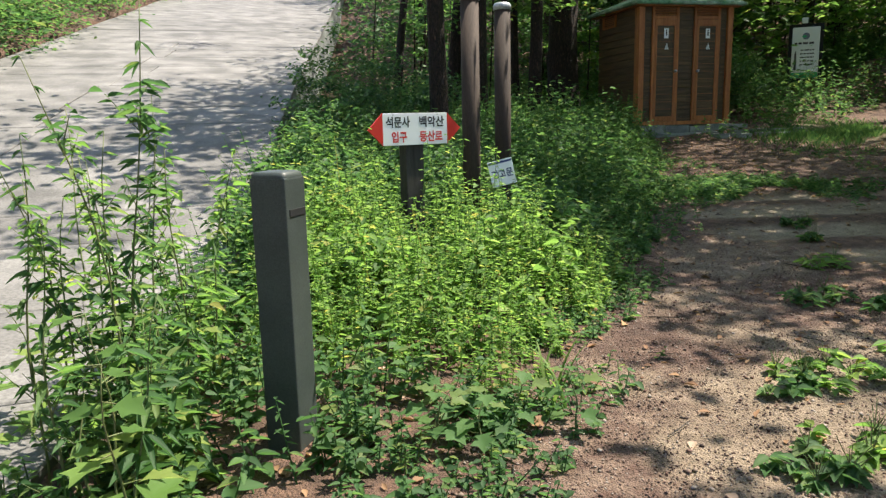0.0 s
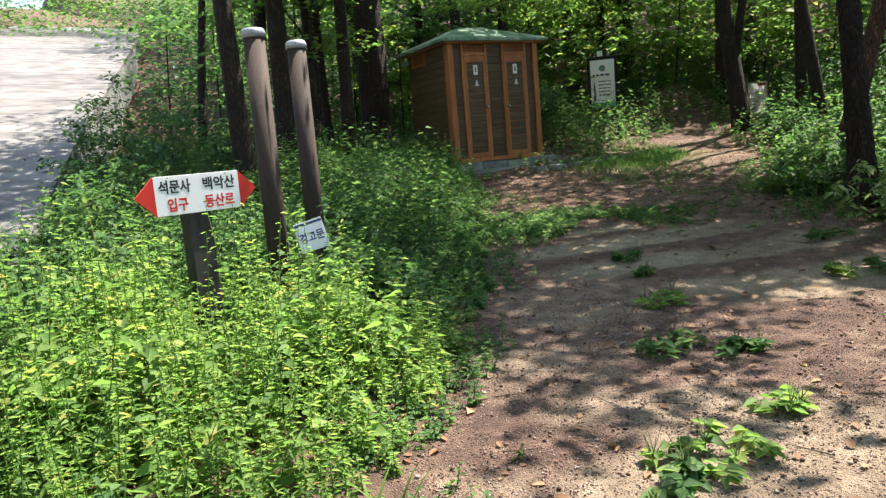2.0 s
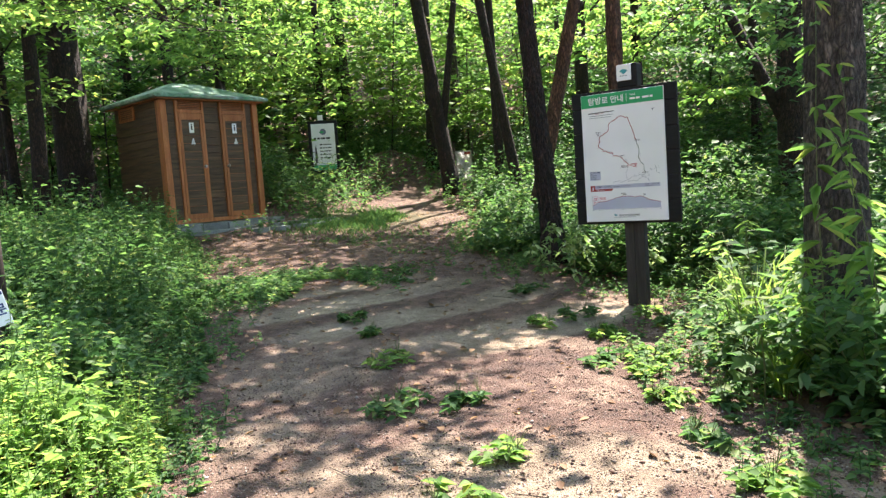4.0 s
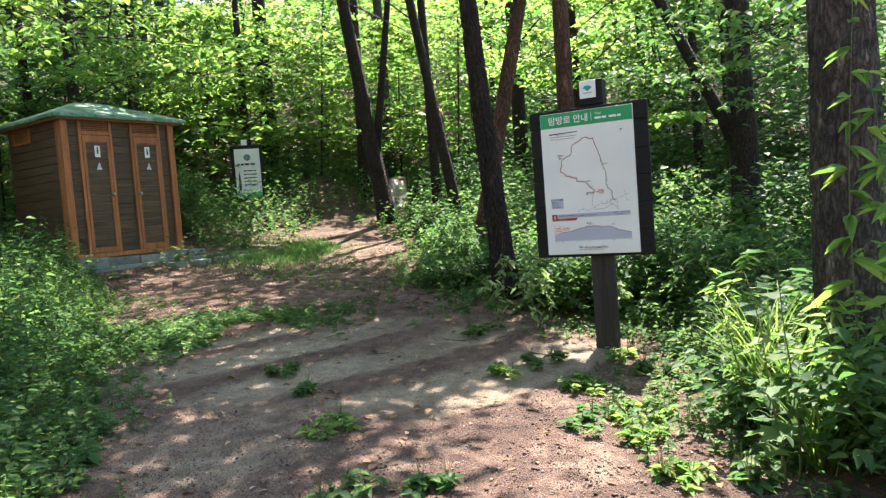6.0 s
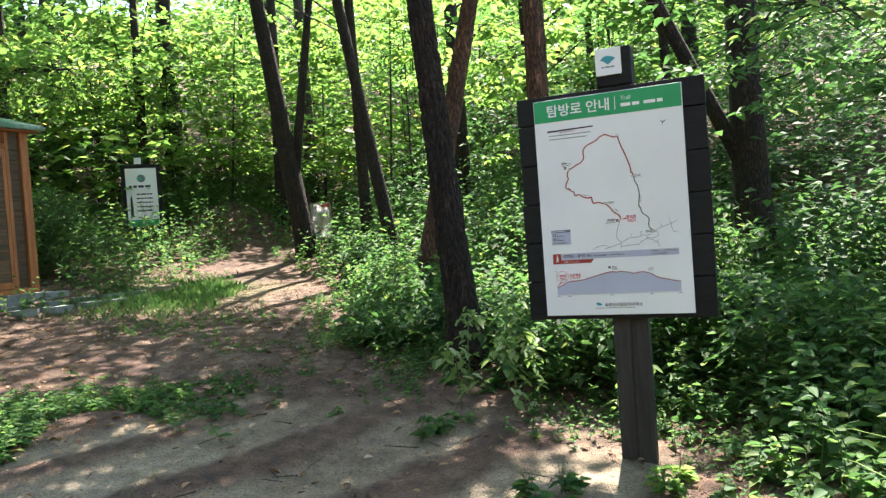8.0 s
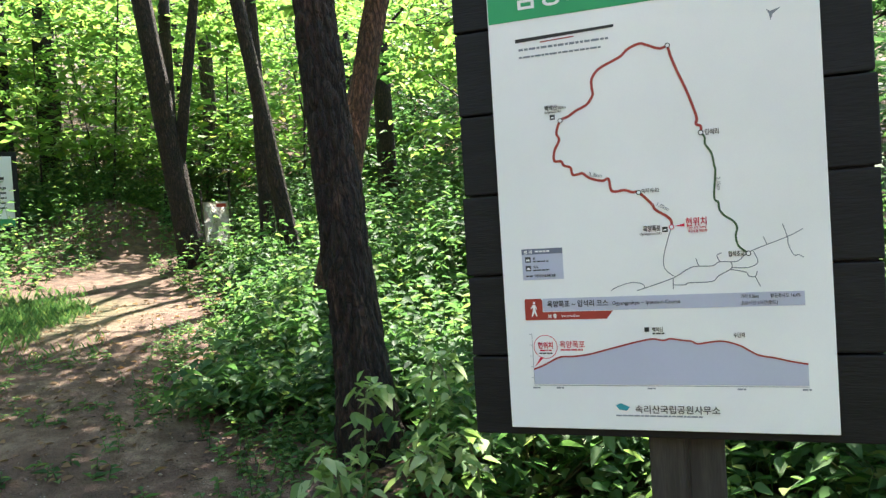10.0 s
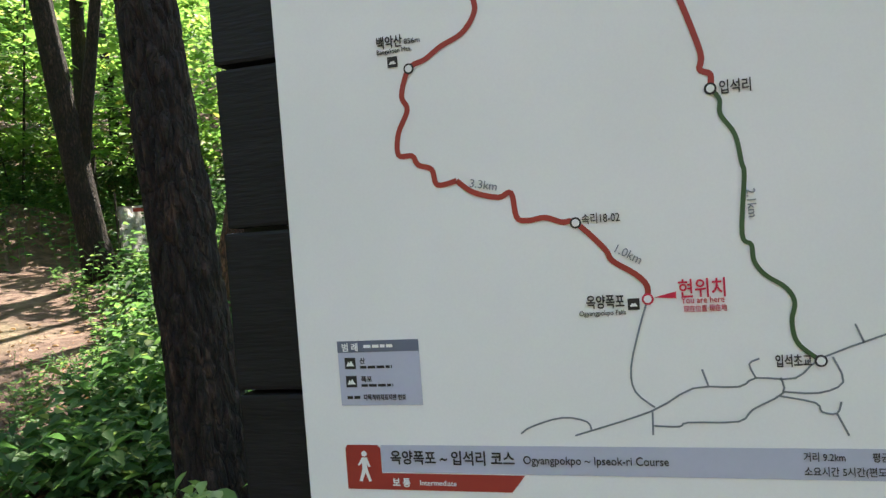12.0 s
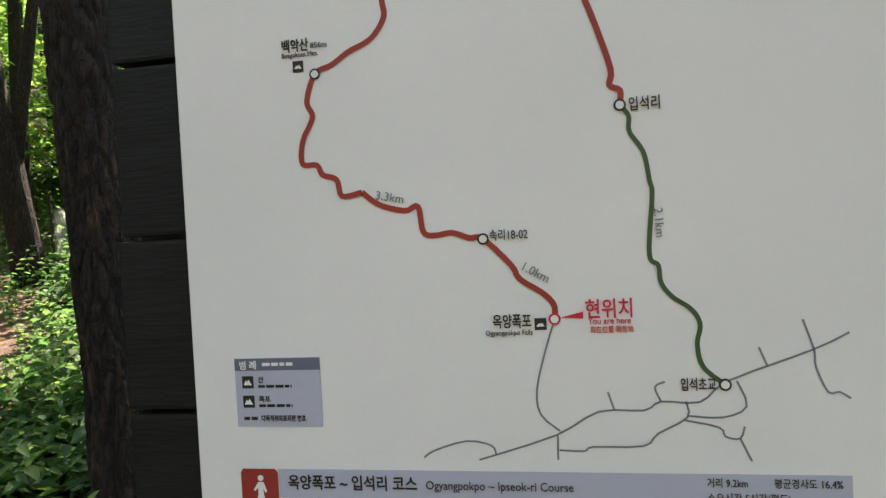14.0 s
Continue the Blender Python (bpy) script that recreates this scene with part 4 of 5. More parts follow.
    bars(panel, .38, .255, .03, .004, M_BLACK, Y, 18)
    text("수안재", .577, .245, .0145, M_BLACK, .026, 0, .0001)
    for x in (.055, .12, .36, .58, .73):
        bars(panel, x, .11, .02, .004, M_GREYLINE, Y, 19)
    # office line
    put("office_mark", plate([(.275, .067), (.29, .072), (.312, .062), (.303, .052), (.284, .055)], Y - .0004, .0004), M_TEAL)
    text("속리산국립공원사무소", .325, .048, .0235, M_BLACK, .21, 0, .0002)
    bars(panel, .275, .037, .22, .004, M_GREYLINE, Y, 20)


build_trail_board()


def build_far_board():
    t = thing("notice_board", "dark green framed notice board with a white panel on a post", "sign", (14.42, 15.0, 2.14), -45.5)
    W, H = .63, 1.26
    zf = float(ground_z(14.7, 14.8)) - 2.14
    part("backing", box((-.085, .02, -.085), (W + .085, .06, H + .085), .01), M_BLACKWOOD, t)
    part("post", box((.2, .062, zf - .05), (.36, .16, H + .25), .01), M_BLACKWOOD, t)
    p = part("panel", box((0, .004, 0), (W, .0195, H), .003), M_WHITE, t, "white panel with dark print and green foot")
    part("foot_band", plate([(.003, .003), (W - .003, .003), (W - .003, .14), (.003, .14)], .002), M_GREEN, p)
    part("emblem", disc(W / 2, 1.04, .085, .002), M_SLATE, p)
    part("emblem_centre", plate([(.21, 1.03), (.28, 1.07), (.35, 1.03), (.28, 1.0)], .0012), M_GREEN, p)
    bars(p, .06, .84, .44, .05, M_BLACK, .003, 31)
    for k in range(5):
        bars(p, .2, .68 - k * .09, .32, .03, M_BLACK, .003, 40 + k)
    part("side_drawing", plate([(.06, .2), (.12, .2), (.125, .4), (.1, .7), (.07, .6)], .002), M_BLACK, p)
    part("badge_plate", box((.2, .04, H + .1), (.34, .061, H + .24), .003), M_WHITE, t, "small white plate")


build_far_board()


def build_arrow_sign():
    t = thing("arrow_sign", "white direction sign with red arrow ends on a black post", "sign", (1.005, 5.237, 1.163), 13.3)
    W, H = .575, .242
    part("panel", box((0, -.012, 0), (W, .004, H), .002), M_WHITE, t, "white lettered panel")
    for pts in ([(0, 0), (0, H), (-.125, H * .5)], [(W, 0), (W + .125, H * .5), (W, H)]):
        part("arrow_end", plate(pts, -.012, .015), M_RED, t, "red arrow point")
    zf = float(ground_z(1.3, 5.35)) - 1.163
    part("post", box((.205, .006, zf - .05), (.365, .12, H - .02), .01), M_POSTWOOD, t, "charred black timber post")
    for s, x, z, m, w in (("석문사", .025, .142, M_BLACK, .21), ("백악산", .315, .142, M_BLACK, .225), ("입구", .07, .03, M_RED, .135), ("등산로", .318, .03, M_RED, .21)):
        glyphs(s, .088, m, t, (x, -.0128, z), UPRIGHT, "lettering", "LEFT", w, .0025)
    for x in (.09, .485):
        part("screw", disc(x, H - .012, .006, -.0132, 10), M_STEEL, t)


build_arrow_sign()


def build_pole(x, y, top, label, seed):
    z0 = float(ground_z(x, y)) - .1
    t = thing("gate_pole", label, "pole", (x, y, z0), group="gate poles")
    pts = [(0, 0, 0, .078), (0, 0, top - z0 - .07, .076)]
    part("shaft", tube(pts, 20, .02, seed), M_POLE, t, smooth=True)
    cap = [(0, 0, top - z0 - .07, .085), (0, 0, top - z0 - .028, .085), (0, 0, top - z0 - .008, .07), (0, 0, top - z0, .035)]
    part("cap", tube(cap, 20), M_CAP, t, "flat grey cap", True)


build_pole(1.9, 5.68, 2.38, "tall brown wooden pole with a grey cap standing in weeds", 1)
build_pole(2.46, 6.28, 2.4, "tall brown pole with grey cap beside a tilted notice", 2)


def build_notice():
    t = thing("warning_notice", "small tilted white metal notice leaning at the pole foot", "sign", (1.935, 5.3, .79), -22)
    p = part("plate", box((0, -.006, 0), (.2, .004, .21), .003), M_WHITE, t)
    part("top_band", plate([(.004, .2), (.196, .2), (.196, .182), (.004, .182)], -.0066), M_BLUEINK, p)
    glyphs("경고문", .075, M_BLUEINK, t, (.012, -.0068, .07), UPRIGHT, "lettering", "LEFT", .175, .002)
    part("leg", box((.09, .006, -.75), (.12, .024, .19), .003), M_POSTWOOD, t)
    t.matrix_basis = t.matrix_basis @ pose(0, 0, 0, -8, -13, 0)


build_notice()


def build_bollard():
    z0 = float(ground_z(-.08, 2.6)) - .05
    t = thing("bollard", "dark grey-green square steel bollard with a slot near its top", "bollard", (-.08, 2.6, z0), -37)
    w, top = .0725, 1.19 - z0
    bm = bmesh.new()
    box((-w, -w, 0), (w, w, top - .022), .006, bm)
    part("shaft", bm, M_BOLLARD, t)
    cb = bmesh.new()
    box((-w + .0012, -w + .0012, top - .1), (w - .0012, w - .0012, top), .02, cb)
    part("cap", cb, M_BOLLARD, t, "rounded cap", True)
    part("slot", box((w - .002, -.05, top - .165), (w + .003, .064, top - .138), .001), M_BLACK, t, "dark reflector slot")


build_bollard()


def build_sheet():
    t = thing("white_banner", "crumpled white sheet tied between thin trees", "sheet", (15.75, 11.2, 1.57), -52)
    bm = bmesh.new()
    n, m = 8, 14
    vs = [[bm.verts.new((.42 * i / n, .03 * math.sin(i * 1.7 + j * .9), .78 * j / m)) for i in range(n + 1)] for j in range(m + 1)]
    for j in range(m):
        for i in range(n):
            bm.faces.new((vs[j][i], vs[j][i + 1], vs[j + 1][i + 1], vs[j + 1][i]))
    bmesh.ops.solidify(bm, geom=bm.faces[:], thickness=.004)
    part("cloth", bm, M_TAPE, t, smooth=True)
    part("print_bar", plate([(.22, .68), (.38, .68), (.38, .74), (.22, .74)], -.05), M_SIGNRED, t)
    for x in (-.03, .45):
        part("stake", tube([(x, 0, -.5, .02), (x, 0, 1.0, .017)], 8), M_BARK_GREY, t)


build_sheet()

# the trees beside the walk
build_tree(8.4, 4.8, .13, 8.6, (-.02, .062), M_BARK, 2.6, .5, 4200, 1, "tall tree with dark furrowed bark leaning over the bushes", 96, .1, 400, plates=.02)
build_tree(10.6, 6.3, .13, 11, (.14, -.19), M_BARK_RED, 3.6, .5, 7600, 2, "reddish-barked tree standing behind a dark trunk", 40, .1, 120, plates=.012)
build_tree(9.8, 4.45, .12, 12, (.004, .0), M_BARK_RED, 2.2, .55, 2400, 3, "straight red-barked pine trunk behind the trail board", 40, .1, 120, plates=.01)
build_tree(14.27, 10.32, .19, 12, (-.03, .13), M_BARK, 2.8, .5, 3200, 4, "dark forked tree beside the narrowing footpath", 18, .12, 24, fork=(1.6, (.09, -.12)))
build_tree(12.83, 7.68, .115, 11.5, (-.02, .16), M_BARK, 4.6, .5, 8000, 5, "slanting dark trunk beside the footpath", 14, .12, 20)
build_tree(14.6, 9.2, .12, 11, (.0, .01), M_BARK, 2.2, .4, 2200, 6)
_bank_tree = build_tree(11.6, 2.55, .2, 11, (-.01, .0), M_BARK, 3.0, .35, 2000, 7, "broad dark tree with low crooked limbs on the bank", 18, .14, 24, fork=(1.3, (-.1, .42)))
build_tree(5.62, 1.3, .2, 9.0, (.01, .0), M_BARK_GREY, 2.6, .5, 3000, 8, "thick grey-brown furrowed trunk among tall weeds", 64, .1, 220, plates=.022)
build_tree(7.45, 14.3, .34, 14, (.0, .0), M_BARK, 3.2, .45, 4200, 9, "massive dark trunk standing behind the toilet cabin", 22, .14, 26)
_far_tree = build_tree(19.1, 18.0, .3, 14, (0, 0), M_BARK, 3.4, .35, 4200, 10)
_rear_tree = build_tree(18.0, 21.4, .3, 14, (0, 0), M_BARK, 3.4, .35, 4000, 11)
_slope_tree = build_tree(18.1, 3.5, .18, 12, (0, .02), M_BARK, 3.0, .25, 3400, 12)
build_tree(6.3, 13.4, .14, 11, (.02, 0), M_BARK, 2.4, .4, 2600, 13)
build_tree(4.9, 13.0, .2, 12, (.01, 0), M_BARK, 2.4, .4, 2600, 14)
# two lime crowns: the look of sunlit foliage is put into leaf colour
build_tree(5.9, 13.9, .09, 9, (0, 0), M_BARK, 2.0, .3, 2600, 15, foliage=M_LEAF_LIME)
build_tree(6.6, 14.9, .1, 9, (0, .01), M_BARK, 2.2, .32, 2600, 16, foliage=M_LEAF_LIME)
build_tree(5.5, 21.0, .14, 11, (.12, .02), M_BARK, 2.4, .35, 2400, 17)
build_tree(5.1, 15.2, .16, 11, (.1, 0), M_BARK, 2.4, .35, 2400, 18)
_r = random.Random(11)
_layers = []        # low limbs in flat layers along the wood's edge


def layered(tree, x, y, heights, reach):
    for z in heights:
        a = _r.uniform(0, 6.28)
        z += float(ground_z(x, y))
        _layers.append((tree, ((x, y, z), (x + math.cos(a) * reach, y + math.sin(a) * reach, z - .2))))


layered(_far_tree, 19.1, 18.0, (1.6, 2.6, 3.6, 4.8, 6.0), 3.0)
layered(_rear_tree, 18.0, 21.4, (2.0, 3.2, 4.6, 6.0), 3.0)
layered(_slope_tree, 18.1, 3.5, (1.4, 2.6, 3.8, 5.0), 2.8)
_spots = [(14.5, 3.5), (15.5, 6.6), (17.6, 8.6), (19, 13.6), (21, 11), (20.5, 6), (13.2, 16.6), (11.2, 17.5), (9.4, 18.2), (15.6, 19.6), (22.5, 16), (24, 20), (21, 24), (16, 25), (12.5, 22), (8.6, 23), (27, 14),
          (26, 8), (24, 2.5), (20, -1), (15, -2), (30, 20), (28, 27), (22, 30), (15, 31), (9, 30), (33, 12), (11, -1.5), (-6.5, 14), (-8, 19), (-6, 26), (-9.5, 9), (7.5, 17.2), (17.2, 12.6), (16.4, 16.9)]
for _i, (_x, _y) in enumerate(_spots):
    _x, _y = _x + _r.uniform(-.5, .5), _y + _r.uniform(-.5, .5)
    _t = build_tree(_x, _y, _r.uniform(.09, .2), _r.uniform(9, 13), (_r.uniform(-.06, .06), _r.uniform(-.06, .06)), M_BARK if _r.random() < .75 else M_BARK_GREY,
               _r.uniform(2.2, 3.2), _r.uniform(.2, .42), 1700, 40 + _i, "", 9, .08, 12, leaf=.19)
    if _i in (1, 2, 3, 4, 6, 7, 8, 10, 33, 34):
        layered(_t, _x, _y, (1.5, 2.8, 4.2), 2.6)
add_bough(_bank_tree, (11.5, 2.5, 3.4), (8.4, 1.8, 2.75), 26, .11, M_LEAF, 1, .6)
add_bough(_bank_tree, (11.5, 2.4, 2.9), (9.2, .9, 2.2), 18, .11, M_LEAF, 2, .55)
# unseen trees added to shade the walk from sides and behind; last two visible
for _i, (_x, _y) in enumerate([(6.5, -2.5), (1.5, -5), (9, -5), (-7, -3), (-6, 4.5), (3.4, 10.8), (10.4, 15.4)]):
    _t = build_tree(_x, _y, .16, 11, (_r.uniform(-.04, .04), _r.uniform(-.04, .04)), M_BARK, 3.3, .5, 4200, 90 + _i, "", 9, .08, 12, leaf=.18)
    if _i == 5:
        # lime boughs carry sun shining through leaves as colour
        add_bough(_t, (3.5, 10.7, 4.0), (5.6, 7.7, 3.45), 46, .1, M_LEAF_LIME, 3, .75)
        add_bough(_t, (3.5, 10.8, 4.6), (6.6, 9.6, 4.2), 46, .1, M_LEAF_LIME, 4, .8)
    if _i == 6:
        for _k, (_a, _b) in enumerate(_layers):
            # mostly lime layers, their sunlit brightness put into the colour
            add_bough(_a, *_b, 24, .15, M_LEAF_LIME if _k % 4 else M_LEAF, 20 + _k, .7, .15)
        add_bough(_t, (10.3, 15.3, 4.2), (10.4, 11.6, 4.3), 50, .12, M_LEAF_LIME, 5, .9)


def build_saplings():
    """Thin dark stems deep in the wood."""
    g = np.random.default_rng(5)
    n = 130
    s, u = g.uniform(15, 32, n), g.uniform(-12, 14, n)
    ok = (u < curve(UL, s) - .6) | (u > curve(UR, s) + .6)
    s, u = s[ok], u[ok]
    x, y = xy(s, u)
    ok = (x > curve(ROAD_R, y) + 1) & ~((np.abs(x - 8.6) < 1.9) & (np.abs(y - 12.6) < 2.2)) & (np.hypot(x - 13.8, y - 14.0) > 2.2) & (np.hypot(x - 15.4, y - 10.8) > 2.0)
    x, y = x[ok], y[ok]
    a = np.stack([x, y, ground_z(x, y) - .05], 1)
    h = g.uniform(3, 7, len(x))
    b = a + np.stack([g.normal(0, .09, len(x)) * h, g.normal(0, .09, len(x)) * h, h], 1)
    r = g.uniform(.015, .045, len(x))
    v, f = stem_arrays(a, b, r, r * .5)
    tagged(new("sapling_stems", array_mesh("sapling_stems", v, f, M_BARK)), "thin dark sapling stems deep in the wood", "saplings", "", "stuff")
    cent = np.concatenate([a + (b - a) * k for k in (.3, .45, .6, .75, .9, 1.0)]) + g.normal(0, .4, (6 * len(a), 3))
    v, f = spray_arrays(cent, 42, np.full(len(cent), .4), .15, g)
    tagged(new("sapling_leaves", array_mesh("sapling_leaves", v, f, M_CROWN)), "bright green leaf sprays of young trees in the wood", "foliage", "", "stuff")


build_saplings()


def build_far_wood():
    """Foliage of the wooded hillside behind everything."""
    g = np.random.default_rng(6)
    n = 2300
    s, u = g.uniform(21, 52, n), g.uniform(-34, 34, n)
    x, y = xy(s, u)
    ok = (x > curve(ROAD_R, y) + 1.2)
    s, u, x, y = s[ok], u[ok], x[ok], y[ok]
    hi = 1.0 + g.uniform(0, 1, len(x)) ** 1.3 * (3 + (s - 21) * .32)
    cent = np.stack([x, y, ground_z(x, y) + hi], 1)
    # same foliage twice: sunlight as lime colour, shade as dark colour
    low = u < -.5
    v, f = spray_arrays(cent[~low], 60, g.uniform(.6, 1.1, (~low).sum()), .3, g, .22)
    tagged(new("far_wood", array_mesh("far_wood", v, f, M_LEAF_LIME)), "leafy wood on the rising hillside, sunlight put into lime leaves", "woods", "", "stuff")
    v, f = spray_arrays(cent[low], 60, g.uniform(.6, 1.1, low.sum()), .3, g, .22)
    tagged(new("shaded_wood", array_mesh("shaded_wood", v, f, M_LEAF_DARK)), "leafy wood between road and footpath, shade put into dark green", "woods", "", "stuff")
    n = 1150
    s, u = g.uniform(-2, 22, n), g.uniform(5.2, 20, n)
    x, y = xy(s, u)
    ok = (np.hypot(x - 11.6, y - 2.55) > .6) & (wave(x, y, .8, 41) > -.32)
    x, y, u = x[ok], y[ok], u[ok]
    cent = np.stack([x, y, ground_z(x, y) + g.uniform(.1, 1.0, len(x)) ** 1.4 * np.clip(.6 + (u - 5) * .35, .6, 3.5)], 1)
    # dark leaf tone stands in for shade on the brightly lit bank
    v, f = spray_arrays(cent, 75, g.uniform(.3, .6, len(cent)), .15, g, .5)
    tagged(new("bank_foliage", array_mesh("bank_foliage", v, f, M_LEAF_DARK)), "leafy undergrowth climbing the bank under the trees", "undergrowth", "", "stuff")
    n = 500
    y = g.uniform(52, 74, n)
    x = g.uniform(-16, 26, n)
    cent = np.stack([x, y, road_z(y) + g.uniform(.0, 1.0, n) * 7], 1)
    v, f = spray_arrays(cent, 60, g.uniform(.8, 1.4, n), .34, g, .5)
    tagged(new("hilltop_wood", array_mesh("hilltop_wood", v, f, M_CROWN)), "leafy trees closing the view at the top of the road", "woods", "", "stuff")
    n = 800
    y = 5 + 55 * g.uniform(0, 1, n) ** 1.4
    x = curve(ROAD_L, y) - g.uniform(.2, 7, n)
    cent = np.stack([x, y, ground_z(x, y) + g.uniform(.1, 1.0, n) * (1 + (curve(ROAD_L, y) - x) * .5)], 1)
    v, f = spray_arrays(cent, 130, g.uniform(.4, .8, n), .17, g, .5)
    tagged(new("roadside_bushes", array_mesh("roadside_bushes", v, f, M_LEAF)), "dense green bushes along the far side of the road", "bushes", "", "stuff")


build_far_wood()

# ---- undergrowth ----


def herb_arrays(x, y, h, per, size, g, lean=.28, z=None, wide=(.42, .62)):
    """Leafy stems: leaves in turns up each stem."""
    n = len(x)
    z = ground_z(x, y) if z is None else z
    a = np.stack([x, y, z - .02], 1)
    ln = np.stack([g.normal(0, lean, n) * h, g.normal(0, lean, n) * h, h], 1)
    b = a + ln
    sv, sf = stem_arrays(a, b, np.full(n, .004), np.full(n, .002))
    k = np.tile(np.linspace(.18, 1.0, per), n)
    i = np.repeat(np.arange(n), per)
    p = a[i] + ln[i] * (k + g.uniform(-.04, .04, n * per))[:, None]
    az = np.repeat(g.uniform(0, 6.28, n), per) + np.tile(np.arange(per) * 2.4, n) + g.normal(0, .3, n * per)
    al = np.stack([np.cos(az), np.sin(az), g.uniform(-.15, .6, n * per)], 1)
    up = np.stack([g.normal(0, .3, n * per), g.normal(0, .3, n * per), np.ones(n * per)], 1)
    L = size[i] * g.uniform(.6, 1.2, n * per) * (1.15 - .55 * k)
    lv, lf = leaf_arrays(p, al, up, L, L * g.uniform(*wide, n * per), .22, .3)
    return (sv, sf), (lv, lf)


def scatter(n, s0, s1, u0, u1, g):
    s, u = g.uniform(s0, s1, n), g.uniform(u0, u1, n)
    x, y = xy(s, u)
    return s, u, x, y


def undergrowth(name, label, x, y, h, per, size, mat, seed, wide=(.42, .62), lean=.28):
    g = np.random.default_rng(seed)
    st, lv = herb_arrays(x, y, h, per, size, g, lean, None, wide)
    v, f = join_arrays(st, lv)
    return tagged(new(name, array_mesh(name, v, f, mat)), label, "undergrowth", "", "stuff")


def clear_of_things(x, y):
    ok = np.hypot(x + .08, y - 2.6) > .12
    ok &= ~((x > 6.7) & (x < 7.15) & (y > 2.95) & (y < 3.55))
    ok &= ~((x > 7.3) & (x < 10.4) & (y > 11.0) & (y < 14.2))
    ok &= np.hypot(x - 8.45, y - 4.71) > .22
    ok &= np.hypot(x - 5.62, y - 1.3) > .3
    return ok


def build_undergrowth():
    g = np.random.default_rng(12)
    # the verge between road and path
    s, u, x, y = scatter(14000, .5, 13.5, -9, 0, g)
    d = curve(UL, s) - u + .12 * wave(x, y, 3, 4)
    ok = (d > 0) & (x > curve(ROAD_R, y) + .05) & clear_of_things(x, y)
    ok &= g.uniform(0, 1, len(x)) < np.clip((s - .6) / 2.2, .3, 1)
    ok &= np.hypot(x + .37, y + .12) > 1.5
    x, y, d, s = x[ok], y[ok], d[ok], s[ok]
    h = (.12 + .55 * np.clip(d / .8, 0, 1)) * (.85 + .35 * wave(x, y, 2.1, 14)) * g.uniform(.7, 1.25, len(x)) * np.clip(.5 + (s - 2.0) * .32, .45, 1.2)
    h = np.maximum(h, .07)
    size = .055 + .055 * h + g.uniform(0, .03, len(x))
    h = h * np.where(np.hypot(x - 1.95, y - 4.9) < .6, .8, 1) * np.where(np.hypot(x - 1.2, y - 4.95) < .45, .7, 1)
    # patch the sun reaches: its sunlight is put into lime leaf colour
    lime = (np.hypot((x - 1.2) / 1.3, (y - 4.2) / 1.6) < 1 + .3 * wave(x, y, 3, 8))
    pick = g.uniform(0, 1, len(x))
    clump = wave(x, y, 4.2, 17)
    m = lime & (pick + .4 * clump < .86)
    undergrowth("verge_weeds", "feathery verge weeds round the arrow sign, sunlight put into lime-green colour", x[m], y[m], h[m] * g.uniform(.8, 1.5, m.sum()), 34, size[m] * .62, M_LEAF_LIME, 1, (.2, .36), .15)
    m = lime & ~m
    undergrowth("verge_broad_weeds", "broad-leaved weeds among the verge plants, sunlight put into lime-green colour", x[m], y[m], h[m], 11, size[m] * 1.25, M_LEAF_LIME, 5, (.45, .7))
    m = ~lime & (pick < .6)
    undergrowth("verge_herbs", "knee-high green herbs on the verge between road and path", x[m], y[m], h[m], 11, size[m] * 1.15, M_LEAF, 2)
    m = ~lime & (pick >= .6)
    undergrowth("verge_fine_herbs", "fine-leaved taller green herbs on the verge", x[m], y[m], h[m] * g.uniform(.9, 1.4, m.sum()), 20, size[m] * .75, M_LEAF, 6, (.25, .45), .18)
    # the side with the board
    s, u, x, y = scatter(9000, .5, 14, 1.4, 8.5, g)
    d = u - curve(UR, s) + .15 * wave(x, y, 3, 6)
    ok = (d > .05) & clear_of_things(x, y) & (g.uniform(0, 1, len(x)) < .35 + .65 * np.clip(d / .5, 0, 1))
    x, y, d, s = x[ok], y[ok], d[ok], s[ok]
    h = (.1 + .55 * np.clip((d - .1) / .9, 0, 1)) * g.uniform(.5, 1.2, len(x)) * (.85 + .4 * wave(x, y, 1.7, 15))
    h = np.maximum(h, .06)
    undergrowth("bank_herbs", "thick green herbs and seedlings under the trees", x, y, h, 9, .085 + .1 * h, M_LEAF, 3, (.45, .68))
    # beyond the clearing
    s, u, x, y = scatter(6500, 11, 24, -10, 11, g)
    d = np.maximum(curve(UL, s) - u, u - curve(UR, s))
    ok = ((d > .1) | (s > 19.2)) & (x > curve(ROAD_R, y) + .3) & clear_of_things(x, y) & (np.hypot(x - 14.2, y - 14.4) > .9) & (np.hypot(x - 15.2, y - 10.7) > .9) & ~((s < 13.6) & (u > -1.6) & (u < 3))
    x, y, d, s = x[ok], y[ok], d[ok], s[ok]
    h = np.maximum(.15 + .75 * np.clip(d / 1.2, 0, 1), np.where(s > 19.2, .7, 0)) * g.uniform(.5, 1.3, len(x))
    undergrowth("wood_herbs", "green undergrowth of the wood beyond the clearing", x, y, h, 8, .08 + .09 * h, M_LEAF, 4)


build_undergrowth()


